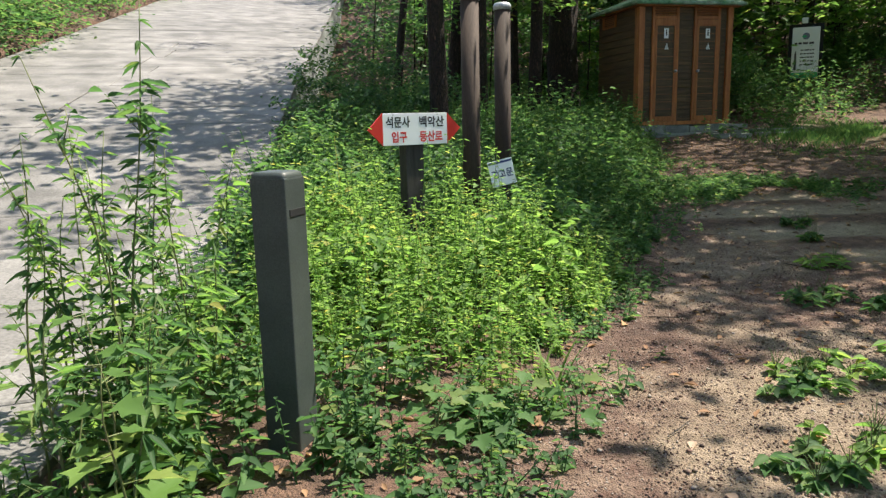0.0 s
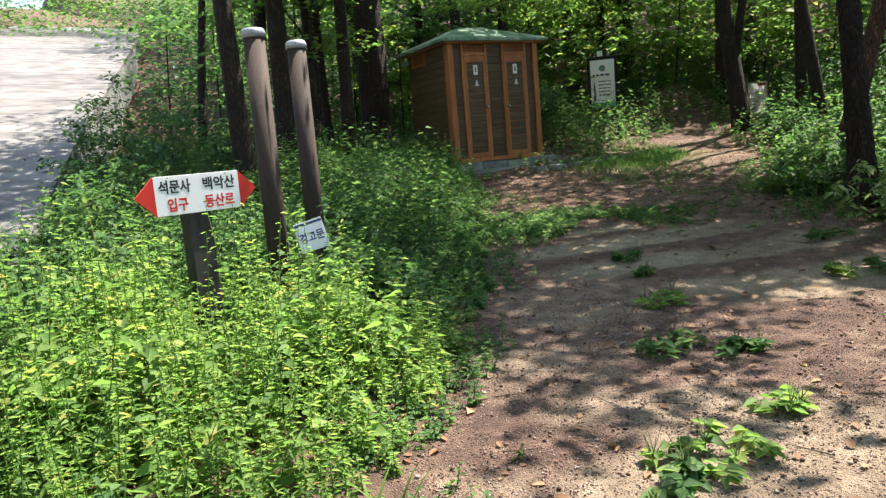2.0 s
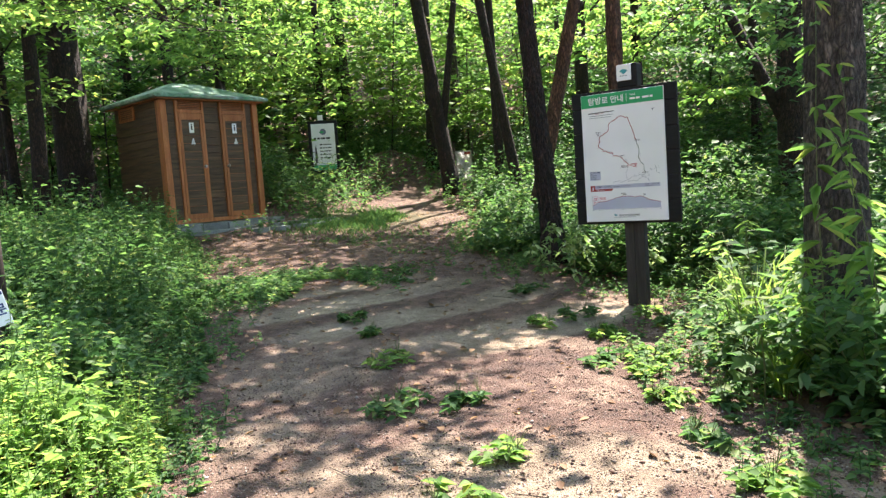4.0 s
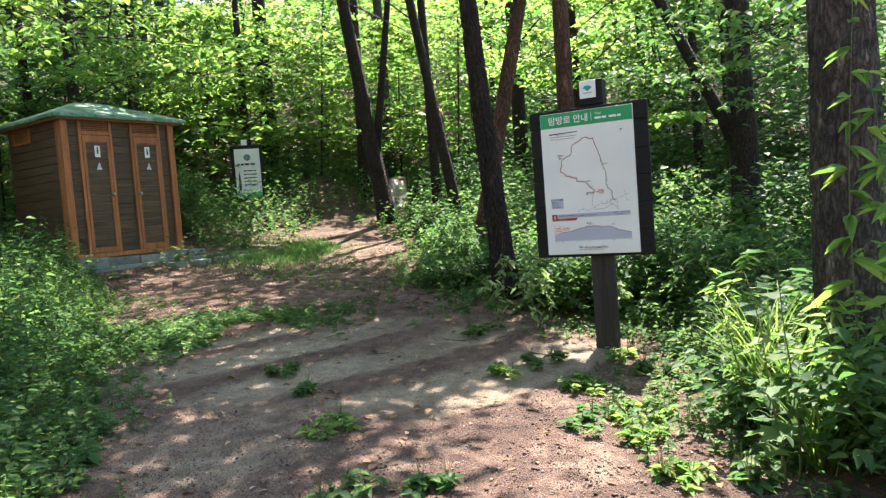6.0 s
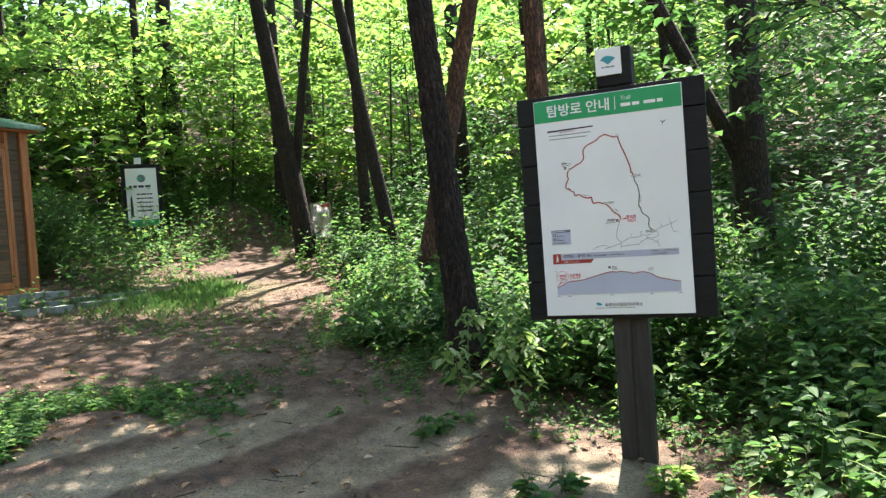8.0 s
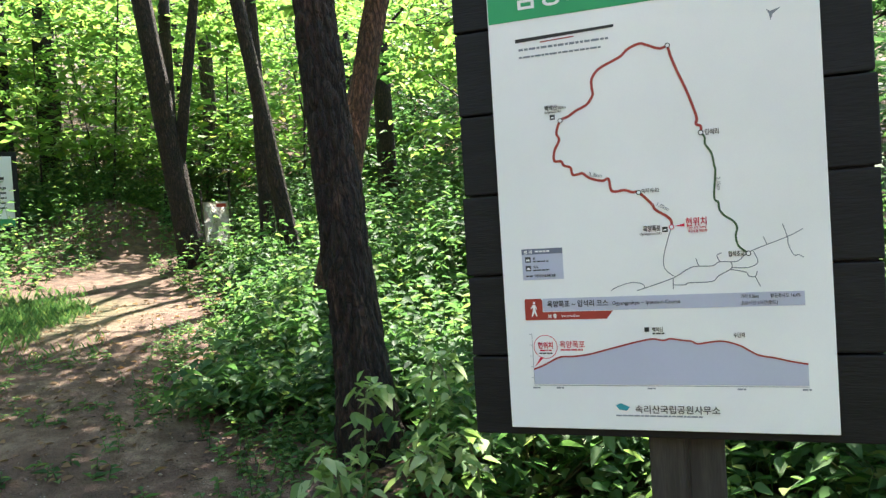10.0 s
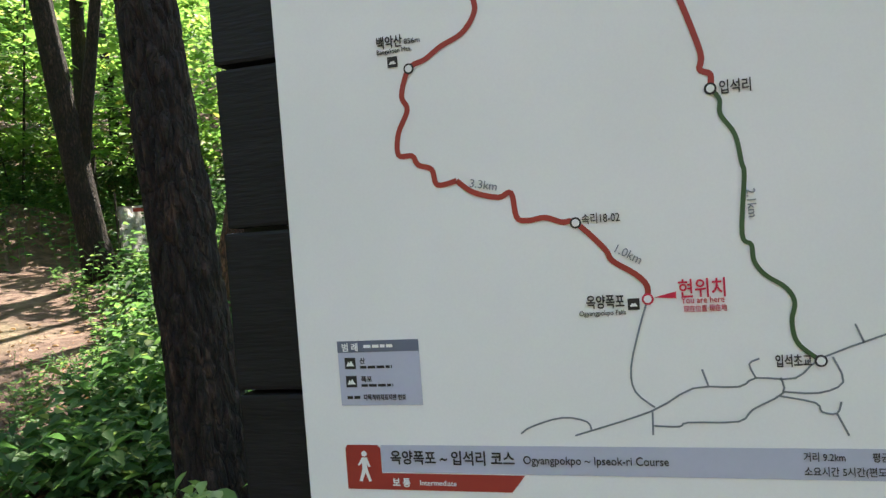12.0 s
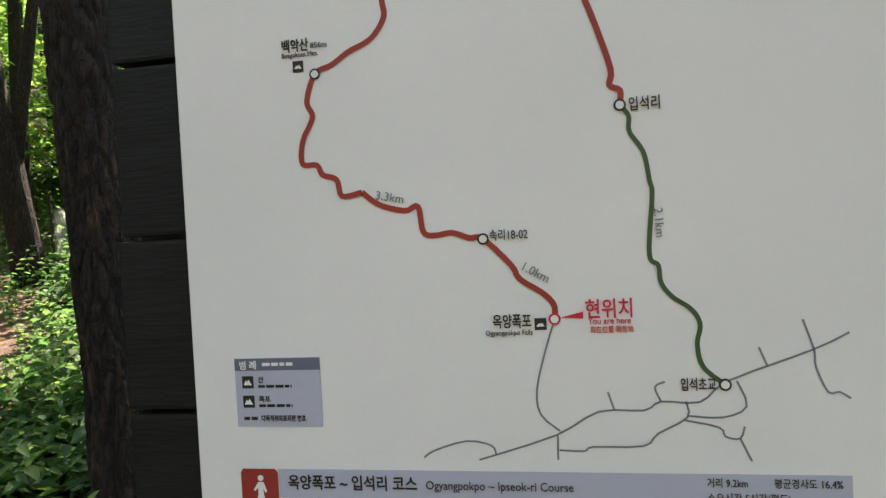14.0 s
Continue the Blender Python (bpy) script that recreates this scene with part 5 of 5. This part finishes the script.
def build_shrubs():
    """Rounded uneven shrubs with woody stems."""
    spots = [(.65, 7.4, 1.0, .5), (1.0, 8.6, 1.3, .6), (1.35, 9.8, 1.5, .7), (1.7, 11.2, 1.9, .8), (2.2, 13, 2.4, 1.0), (2.9, 15, 2.8, 1.1), (3.4, 12.4, 2.0, 1.0), (.2, 6.3, .7, .4), (1.2, 7.4, .9, .5), (2.0, 7.6, .9, .5), (.55, 4.2, .65, .4), (1.7, 4.5, .6, .4), (.9, 5.9, .75, .45), (2.4, 5.4, .6, .4), (3.1, 6.6, .65, .45),
             (3.6, 8.4, .8, .55), (4.5, 9.6, 1.0, .7), (5.6, 10.9, 1.0, .7), (6.5, 11.3, .8, .55), (2.7, 8.8, 1.0, .7), (3.6, 10.4, 1.1, .8), (10.9, 13.4, 1.6, .8), (11.6, 14.2, 1.8, .9), (10.4, 14.2, 1.9, .8), (12.3, 15.2, 1.5, .8), (8.9, 5.9, .4, .4), (9.6, 6.0, .5, .5),
             (9.1, 5.0, .5, .5), (10.5, 6.3, .5, .6), (11.5, 7.0, .55, .6), (12.5, 7.7, .6, .6), (13.5, 8.7, .65, .6), (8.2, 3.9, .7, .5), (8.8, 3.2, 1.0, .7), (8.2, 2.2, 1.0, .7), (7.6, 1.7, .8, .5), (6.0, 1.6, .6, .4), (5.2, 1.6, .5, .4), (9.7, 3.0, 1.4, .8),
             (6.4, 1.0, 1.2, .7), (4.6, 1.0, .8, .5), (7.5, .6, 1.5, .9), (10, 1.2, 1.8, 1.0), (12.6, 4.6, 1.6, 1.0), (11.6, 5.2, 1.3, .8),
             (18.3, 15.9, 1.7, 1.0), (17.2, 16.4, 1.4, .9), (19.2, 15.0, 1.9, 1.1), (19.0, 13.4, 1.7, 1.0), (17.9, 14.8, .9, .7), (16.2, 15.6, 1.0, .7), (20.4, 16.6, 2.2, 1.2), (18.8, 17.6, 2.0, 1.2)]
    for i, (x, y, h, r) in enumerate(spots):
        g = np.random.default_rng(300 + i)
        z0 = float(ground_z(x, y))
        t = thing("shrub", "loose leafy green shrub with thin woody stems", "shrub", (x, y, z0 - .03), group="shrubs of the wood edge")
        n = int(26 + 34 * r)
        az, k = g.uniform(0, 6.28, n), np.sqrt(g.uniform(0, 1, n))
        cent = np.stack([np.cos(az) * k * r, np.sin(az) * k * r, h * (.2 + .8 * g.uniform(0, 1, n) * (1 - .45 * k))], 1)
        a = np.stack([np.cos(az) * k * r * .15, np.sin(az) * k * r * .15, np.zeros(n)], 1)
        v, f = stem_arrays(a, cent, np.full(n, .007), np.full(n, .003))
        o = new("twig_mass", array_mesh("twig_mass", v, f, M_STEM))
        o["kind"] = "stuff"
        o.parent = t
        per = 30
        c = np.repeat(cent, per, 0) + g.normal(0, .11, (n * per, 3)) * np.array([1, 1, .55])
        a2 = g.uniform(0, 6.28, n * per)
        al = np.stack([np.cos(a2), np.sin(a2), g.uniform(-.5, .3, n * per)], 1)
        up = np.stack([g.normal(0, .3, n * per), g.normal(0, .3, n * per), np.ones(n * per)], 1)
        L = g.uniform(.05, .11, n * per)
        v, f = leaf_arrays(c, al, up, L, L * .55, .2, .25)
        # three verge shrubs in the sunny patch get sunlight as lime colour
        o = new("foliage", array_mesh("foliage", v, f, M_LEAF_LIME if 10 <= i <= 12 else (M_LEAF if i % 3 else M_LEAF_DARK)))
        o["kind"] = "stuff"
        o.parent = t


build_shrubs()

# ---- single plants ----
M_PALE = leaf_material("leaf_pale", [(0.0, (0.1, 0.18, 0.05)), (0.6, (0.18, 0.28, 0.09)), (1.0, (0.3, 0.38, 0.18))], .35)


def leaf_object(name, v, f, mat, parent):
    o = new(name, array_mesh(name, v, f, mat))
    o.parent = parent
    o["kind"] = "stuff"
    return o


def build_tuft(x, y, r, seed, mat=None):
    """Low rosettes of broad leaves on the gravel."""
    g = np.random.default_rng(500 + seed)
    t = thing("weed_tuft", "low tuft of broad green leaves growing in the gravel", "weed", (x, y, float(ground_z(x, y))), group="weed tufts on the path")
    n = int(5 + 26 * r)
    az, k = g.uniform(0, 6.28, n), np.sqrt(g.uniform(0, 1, n))
    cx, cy = np.cos(az) * k * r, np.sin(az) * k * r * .75
    per = 9
    base = np.repeat(np.stack([cx, cy, ground_z(cx + x, cy + y) - t.location.z + .005], 1), per, 0)
    base[:, 2] += g.uniform(0, .06, n * per)
    a = g.uniform(0, 6.28, n * per)
    al = np.stack([np.cos(a), np.sin(a), g.uniform(.05, .75, n * per)], 1)
    up = np.stack([g.normal(0, .2, n * per), g.normal(0, .2, n * per), np.ones(n * per)], 1)
    L = g.uniform(.05, .1, n * per)
    v, f = leaf_arrays(base, al, up, L, L * g.uniform(.45, .65, n * per), .2, .45)
    leaf_object("foliage", v, f, mat or M_LEAF, t)
    nf = n * 2
    p = base[:nf]
    v, f = stem_arrays(p, p + np.stack([g.normal(0, .03, nf), g.normal(0, .03, nf), g.uniform(.05, .12, nf)], 1), np.full(nf, .0025), np.full(nf, .0015))
    leaf_object("stalk", v, f, M_STEM, t)
    return t


TUFTS = [(5.31, 5.48, .16), (4.36, 4.29, .22), (3.56, 3.5, .26), (2.49, 2.4, .3), (2.13, 2.38, .16), (3.1, 2.51, .12), (3.85, 1.62, .24), (4.3, 2.01, .2), (5.1, 2.7, .3), (5.3, 2.5, .25), (7.0, 4.45, .22), (6.6, 3.0, .14), (3.75, 3.15, .16), (4.9, 2.35, .22), (1.65, 1.75, .2), (1.95, 1.77, .22),
         (4.95, 4.95, .08), (5.9, 3.75, .14), (6.3, 3.55, .2), (2.2, 1.55, .22), (2.7, 1.35, .2), (5.75, 3.05, .2), (6.35, 2.75, .16), (3.3, 1.3, .2), (4.4, 1.75, .16)]
for _i, (_x, _y, _q) in enumerate(TUFTS):
    build_tuft(_x, _y, _q, _i, M_LEAF_LIME if _i % 2 == 1 else M_LEAF)


def build_ground_cover():
    g = np.random.default_rng(21)
    # creeping patch in the clearing, and thin weeds before the cabin
    n = 1500
    s, u = 9.4 + g.normal(0, .4, n), -.2 + g.normal(0, .75, n)
    x, y = xy(s, u + .5 * (s - 9.6))
    ok = wave(x, y, 3.2, 51) > -.2
    x, y = x[ok], y[ok]
    undergrowth("creeping_weeds", "flat patch of dark green creeping weeds across the clearing", x, y, g.uniform(.03, .12, len(x)), 6, np.full(len(x), .085), M_LEAF, 61)
    n = 900
    s, u = g.uniform(10.6, 13.4, n), g.uniform(-1.2, 2.4, n)
    x, y = xy(s, u)
    ok = wave(x, y, 2.6, 52) > .22
    x, y = x[ok], y[ok]
    undergrowth("thin_weeds", "thin scattered weeds among leaf litter", x, y, g.uniform(.02, .08, len(x)), 5, np.full(len(x), .06), M_LEAF, 62)
    n = 7000
    s, u = 14.4 + g.normal(0, .75, n), 1.5 + g.normal(0, .7, n)
    x, y = xy(s, u)
    ok = clear_of_things(x, y) & (wave(x, y, 2.4, 57) + .4 * wave(x, y, 7, 58) > -.05)
    x, y = x[ok], y[ok]
    n = len(x)
    a = np.stack([x, y, ground_z(x, y)], 1)
    az = g.uniform(0, 6.28, n)
    al = np.stack([np.cos(az) * .6, np.sin(az) * .6, np.ones(n)], 1)
    L = g.uniform(.05, .13, n)
    v, f = small_leaf_arrays(a, al, np.stack([np.sin(az), -np.cos(az), np.full(n, .3)], 1), L, L * .16)
    tagged(new("short_grass", array_mesh("short_grass", v, f, M_LEAF)), "patch of short bright grass where the footpath narrows", "grass", "", "stuff")
    # edge seedlings along both sides of the path
    n = 2600
    s = g.uniform(1, 13, n)
    left = g.uniform(0, 1, n) < .5
    u = np.where(left, curve(UL, s) + g.normal(0, .16, n), curve(UR, s) + g.normal(-.02, .28, n))
    x, y = xy(s, u)
    ok = (np.hypot(x + .37, y + .12) > 1.2) & clear_of_things(x, y) & (wave(x, y, 3.7, 53) > -.15)
    x, y = x[ok], y[ok]
    undergrowth("edge_seedlings", "low green seedlings along the edges of the footpath", x, y, g.uniform(.03, .16, len(x)), 6, np.full(len(x), .06), M_LEAF, 63)


build_ground_cover()


def build_litter():
    g = np.random.default_rng(31)
    n = 9000
    s, u = g.uniform(.5, 15, n), g.uniform(-4, 5, n)
    x, y = xy(s, u)
    pm = path_mask(x, y)
    ok = (x > curve(ROAD_R, y) - .4) & ((g.uniform(0, 1, n) < .3 + .5 * (s > 9)) | (pm < .4))
    x, y = x[ok], y[ok]
    n = len(x)
    z = ground_z(x, y) + .006
    a = np.stack([x, y, z], 1)
    az = g.uniform(0, 6.28, n)
    al = np.stack([np.cos(az), np.sin(az), g.normal(0, .18, n)], 1)
    up = np.stack([g.normal(0, .3, n), g.normal(0, .3, n), np.ones(n)], 1)
    L = g.uniform(.025, .075, n)
    v, f = leaf_arrays(a, al, up, L, L * g.uniform(.4, .7, n), .3, .0)
    tagged(new("leaf_litter", array_mesh("leaf_litter", v, f, M_DEAD)), "dry brown fallen leaves scattered on the ground", "leaf litter", "", "stuff")
    # twigs
    n = 230
    s, u = g.uniform(1, 14, n), g.uniform(-1.4, 3.6, n)
    x, y = xy(s, u)
    a = np.stack([x, y, ground_z(x, y) + .008], 1)
    az = g.uniform(0, 6.28, n)
    L = g.uniform(.05, .22, n)
    b = a + np.stack([np.cos(az) * L, np.sin(az) * L, g.uniform(0, .02, n)], 1)
    b[:, 2] = ground_z(b[:, 0], b[:, 1]) + g.uniform(.004, .02, n)
    v, f = stem_arrays(a, b, g.uniform(.002, .005, n), g.uniform(.001, .003, n))
    tagged(new("fallen_twigs", array_mesh("fallen_twigs", v, f, M_BARK_GREY)), "thin dry twigs lying on the gravel", "twigs", "", "stuff")
    # gravel
    n = 60000
    s, u = np.abs(g.normal(0, 4.0, n)) + 1.2, g.uniform(-1.3, 3.2, n)
    x, y = xy(s, u)
    rut = (x > 4.5) & (x < 7.4) & (y + .42 * (x - 6) > 3.2) & (y + .42 * (x - 6) < 7)
    ok = (path_mask(x, y) > .3) & (s < 12) & (~rut | (g.uniform(0, 1, n) < .12))
    x, y = x[ok], y[ok]
    n = len(x)
    r = g.uniform(.0022, .007, n) * np.where(g.uniform(0, 1, n) < .05, 2.2, 1)
    c = np.stack([x, y, ground_z(x, y) + r * .4], 1)
    dirs = np.array([[1, 0, 0], [0, 1, 0], [-1, 0, 0], [0, -1, 0], [0, 0, .75], [0, 0, -.6]])
    v = (c[:, None] + dirs[None] * r[:, None, None] * g.uniform(.6, 1.3, (n, 6, 1))).reshape(-1, 3)
    tri = np.array([[0, 1, 4], [1, 2, 4], [2, 3, 4], [3, 0, 4], [1, 0, 5], [2, 1, 5], [3, 2, 5], [0, 3, 5]])
    f = (tri[None] + 6 * np.arange(n)[:, None, None]).reshape(-1, 3)
    tagged(new("gravel", array_mesh("gravel", v, f, M_PEBBLE)), "loose reddish and grey gravel on the footpath", "gravel", "", "stuff")


build_litter()


def build_tall_weed(x, y, top, seed, lobed=False, mat=None, size=.09, per=22, start=.1):
    g = np.random.default_rng(700 + seed)
    if y < 2.9 and -.42 < x < .2:
        x -= .34
    z0 = float(ground_z(x, y)) - .02
    h = top - z0
    t = thing("tall_weed", "tall leafy roadside weed with narrow hanging leaves" if not lobed else "broad-leaved green weed with lobed leaves", "weed", (x, y, z0), group="tall weeds at the verge")
    lx, ly = g.normal(0, .13, 2)
    pts = [(lx * f * f * h + .012 * math.sin(f * 9 + seed), ly * f * f * h + .012 * math.cos(f * 7 + seed), f * h, .006 * (1 - .75 * f)) for f in np.linspace(0, 1, 10)]
    part("stem", tube(pts, 5), M_STEM, t, smooth=True)
    k = np.linspace(start, 1, per)
    p = np.stack([np.interp(k * h, [q[2] for q in pts], [q[i] for q in pts]) for i in range(3)], 1)
    az = np.arange(per) * 2.4 + g.normal(0, .3, per)
    if lobed:
        L = size * g.uniform(.8, 1.3, per) * (1.2 - .5 * k)
        al = np.stack([np.cos(az), np.sin(az), g.uniform(-.1, .35, per)], 1)
        tip = p + unit(al) * (L * .5)[:, None]
        up = np.stack([g.normal(0, .2, per), g.normal(0, .2, per), np.ones(per)], 1)
        v, f = leaf_arrays(tip, al, up, L, L * 1.0, .15, .25, True)
        sv, sf = stem_arrays(p, tip, np.full(per, .0025), np.full(per, .0018))
        leaf_object("leaf_stalk", sv, sf, M_STEM, t)
    else:
        p, az, k = np.repeat(p, 3, 0), np.repeat(az, 3) + g.normal(0, .5, per * 3), np.repeat(k, 3)
        L = size * g.uniform(.6, 1.3, per * 3) * (1.25 - .8 * k)
        al = np.stack([np.cos(az), np.sin(az), g.uniform(-.5, .5, per * 3)], 1)
        up = np.stack([g.normal(0, .3, per * 3), g.normal(0, .3, per * 3), np.ones(per * 3)], 1)
        v, f = leaf_arrays(p, al, up, L, L * g.uniform(.18, .34, per * 3), .2, .45)
        ns, nl = (max(4, int(h * 6)), 7) if size < .15 else (1, 3)
        ks = g.uniform(.12, .85, ns)
        ps = np.stack([np.interp(ks * h, [q[2] for q in pts], [q[i] for q in pts]) for i in range(3)], 1)
        an = g.uniform(0, 6.28, ns)
        sl = g.uniform(.1, .26, ns) * (1.15 - .6 * ks)
        tips = ps + np.stack([np.cos(an) * .75, np.sin(an) * .75, g.uniform(.5, 1.0, ns)], 1) * sl[:, None]
        leaf_object("side_shoot", *stem_arrays(ps, tips, np.full(ns, .0026), np.full(ns, .0012)), M_STEM, t)
        q = np.tile(np.linspace(.25, 1.05, nl), ns)
        i = np.repeat(np.arange(ns), nl)
        b2 = ps[i] + (tips - ps)[i] * q[:, None]
        a2 = np.tile(np.arange(nl) * 2.4, ns) + g.normal(0, .4, ns * nl)
        al = np.stack([np.cos(a2), np.sin(a2), g.uniform(-.2, .6, ns * nl)], 1)
        up = np.stack([g.normal(0, .3, ns * nl), g.normal(0, .3, ns * nl), np.ones(ns * nl)], 1)
        L = size * g.uniform(.4, .95, ns * nl)
        v, f = join_arrays((v, f), leaf_arrays(b2, al, up, L, L * g.uniform(.22, .42, ns * nl), .2, .4))
    leaf_object("foliage", v, f, mat or M_LEAF, t)


_q = random.Random(17)
build_tall_weed(-.27, 2.46, 1.74, 1, False, M_LEAF, .1, 26)
build_tall_weed(-.6, 2.36, 1.56, 2, False, M_LEAF, .08, 18)
build_tall_weed(-.7, 2.5, 1.35, 3, False, M_LEAF, .08, 18)
build_tall_weed(-.45, 2.9, 1.3, 4, False, M_LEAF_LIME, .1, 20)
build_tall_weed(-.35, 3.3, 1.25, 5, False, M_LEAF_LIME, .11, 20)
build_tall_weed(-.85, 2.3, 1.1, 6, False, M_LEAF, .09, 16)
# extra lime leaves brighten this dim corner through colour
for _i in range(27):
    build_tall_weed(-.62 + _q.uniform(-.5, .42), 2.55 + _q.uniform(-.75, 1.3), _q.uniform(.45, 1.02), 10 + _i, _i % 3 != 0, (M_LEAF, M_LEAF_LIME, M_LEAF_LIME)[_i % 3], _q.uniform(.075, .115), 13, .15)
for _i in range(9):
    build_tall_weed(-.55 + _q.uniform(-.55, .35), 2.6 + _q.uniform(-.5, 1.2), _q.uniform(.95, 1.5), 120 + _i, False, (M_LEAF, M_LEAF_LIME)[_i % 2], _q.uniform(.06, .1), 22, .2)
for _i in range(14):   # beside the board and the thick trunk
    build_tall_weed(5.35 + _q.uniform(-1.0, 1.0), 1.55 + _q.uniform(-.5, .55), _q.uniform(.6, 1.25), 60 + _i, _i % 2 == 0, (M_LEAF, M_LEAF_LIME)[_i % 2], _q.uniform(.1, .16), 12, .2)
for _i in range(6):
    build_tall_weed(.75 + _q.uniform(-.45, .5), 2.45 + _q.uniform(-.25, .4), _q.uniform(.25, .42), 80 + _i, True, M_LEAF, .1, 8, .2)
for _i, (_x, _y, _t) in enumerate([(4.85, 1.3, 2.3), (5.0, 1.1, 2.0), (4.6, .95, 1.7)]):
    build_tall_weed(_x, _y, _t, 90 + _i, False, M_LEAF_LIME, .2, 14, .35)


def build_grass_clump(x, y, n, length, seed):
    g = np.random.default_rng(900 + seed)
    t = thing("grass_clump", "clump of long arching bright green grass blades", "grass", (x, y, float(ground_z(x, y)) - .02), group="grass clumps")
    az = g.uniform(0, 6.28, n)
    L, w = length * g.uniform(.6, 1.2, n), g.uniform(.008, .018, n)
    reach = g.uniform(.3, .8, n)
    seg = 7
    vs = []
    for i in range(seg + 1):
        f = i / seg
        d = L * reach * f ** 1.6
        z = L * (f - .55 * reach * f ** 3)
        ww = w * (1 - f ** 3) * .5
        cx, cy = .06 * np.cos(az * 3.1), .06 * np.sin(az * 2.3)
        for sg in (-1, 1):
            vs.append(np.stack([cx + np.cos(az) * d - np.sin(az) * ww * sg, cy + np.sin(az) * d + np.cos(az) * ww * sg, z], 1))
    v = np.stack(vs, 1).reshape(-1, 3)
    tri = []
    for i in range(seg):
        a = 2 * i
        tri += [[a, a + 1, a + 3], [a, a + 3, a + 2]]
    f = (np.array(tri)[None] + (2 * seg + 2) * np.arange(n)[:, None, None]).reshape(-1, 3)
    leaf_object("blade_tuft", v, f, M_GRASS, t)


for _i, (_x, _y, _n, _l) in enumerate([(5.3, 1.75, 90, .9), (5.65, 1.85, 60, .7), (5.0, 1.6, 60, .8), (5.95, 1.7, 60, .85), (1.05, 2.6, 12, .35), (4.6, 1.45, 40, .6)]):
    build_grass_clump(_x, _y, _n, _l, _i)


def build_pale_sprig(x, y, h, seed):
    g = np.random.default_rng(950 + seed)
    t = thing("pale_sprig", "trailing sprig with pale silvery-green leaves", "plant", (x, y, float(ground_z(x, y))), group="pale sprigs by the bushes")
    n = 46
    k = np.linspace(.1, 1, n)
    p = np.stack([.22 * k * k * math.cos(seed), .22 * k * k * math.sin(seed), h * np.sin(k * 2.2)], 1) + g.normal(0, .035, (n, 3))
    az = g.uniform(0, 6.28, n)
    al = np.stack([np.cos(az), np.sin(az), g.uniform(-.8, -.1, n)], 1)
    L = g.uniform(.05, .1, n)
    v, f = leaf_arrays(p, al, np.stack([g.normal(0, .3, n), g.normal(0, .3, n), np.ones(n)], 1), L, L * .6, .2, .2)
    leaf_object("foliage", v, f, M_PALE, t)
    part("stem", tube([(.22 * q * q * math.cos(seed), .22 * q * q * math.sin(seed), h * math.sin(q * 2.2), .005) for q in np.linspace(0, 1, 9)], 5), M_STEM, t)


for _i, (_x, _y, _h) in enumerate([(7.75, 4.55, .6), (7.35, 4.05, .5), (7.55, 3.95, .55), (7.45, 4.5, .45), (7.9, 4.3, .7), (7.6, 3.4, .4)]):
    build_pale_sprig(_x, _y, _h, _i)
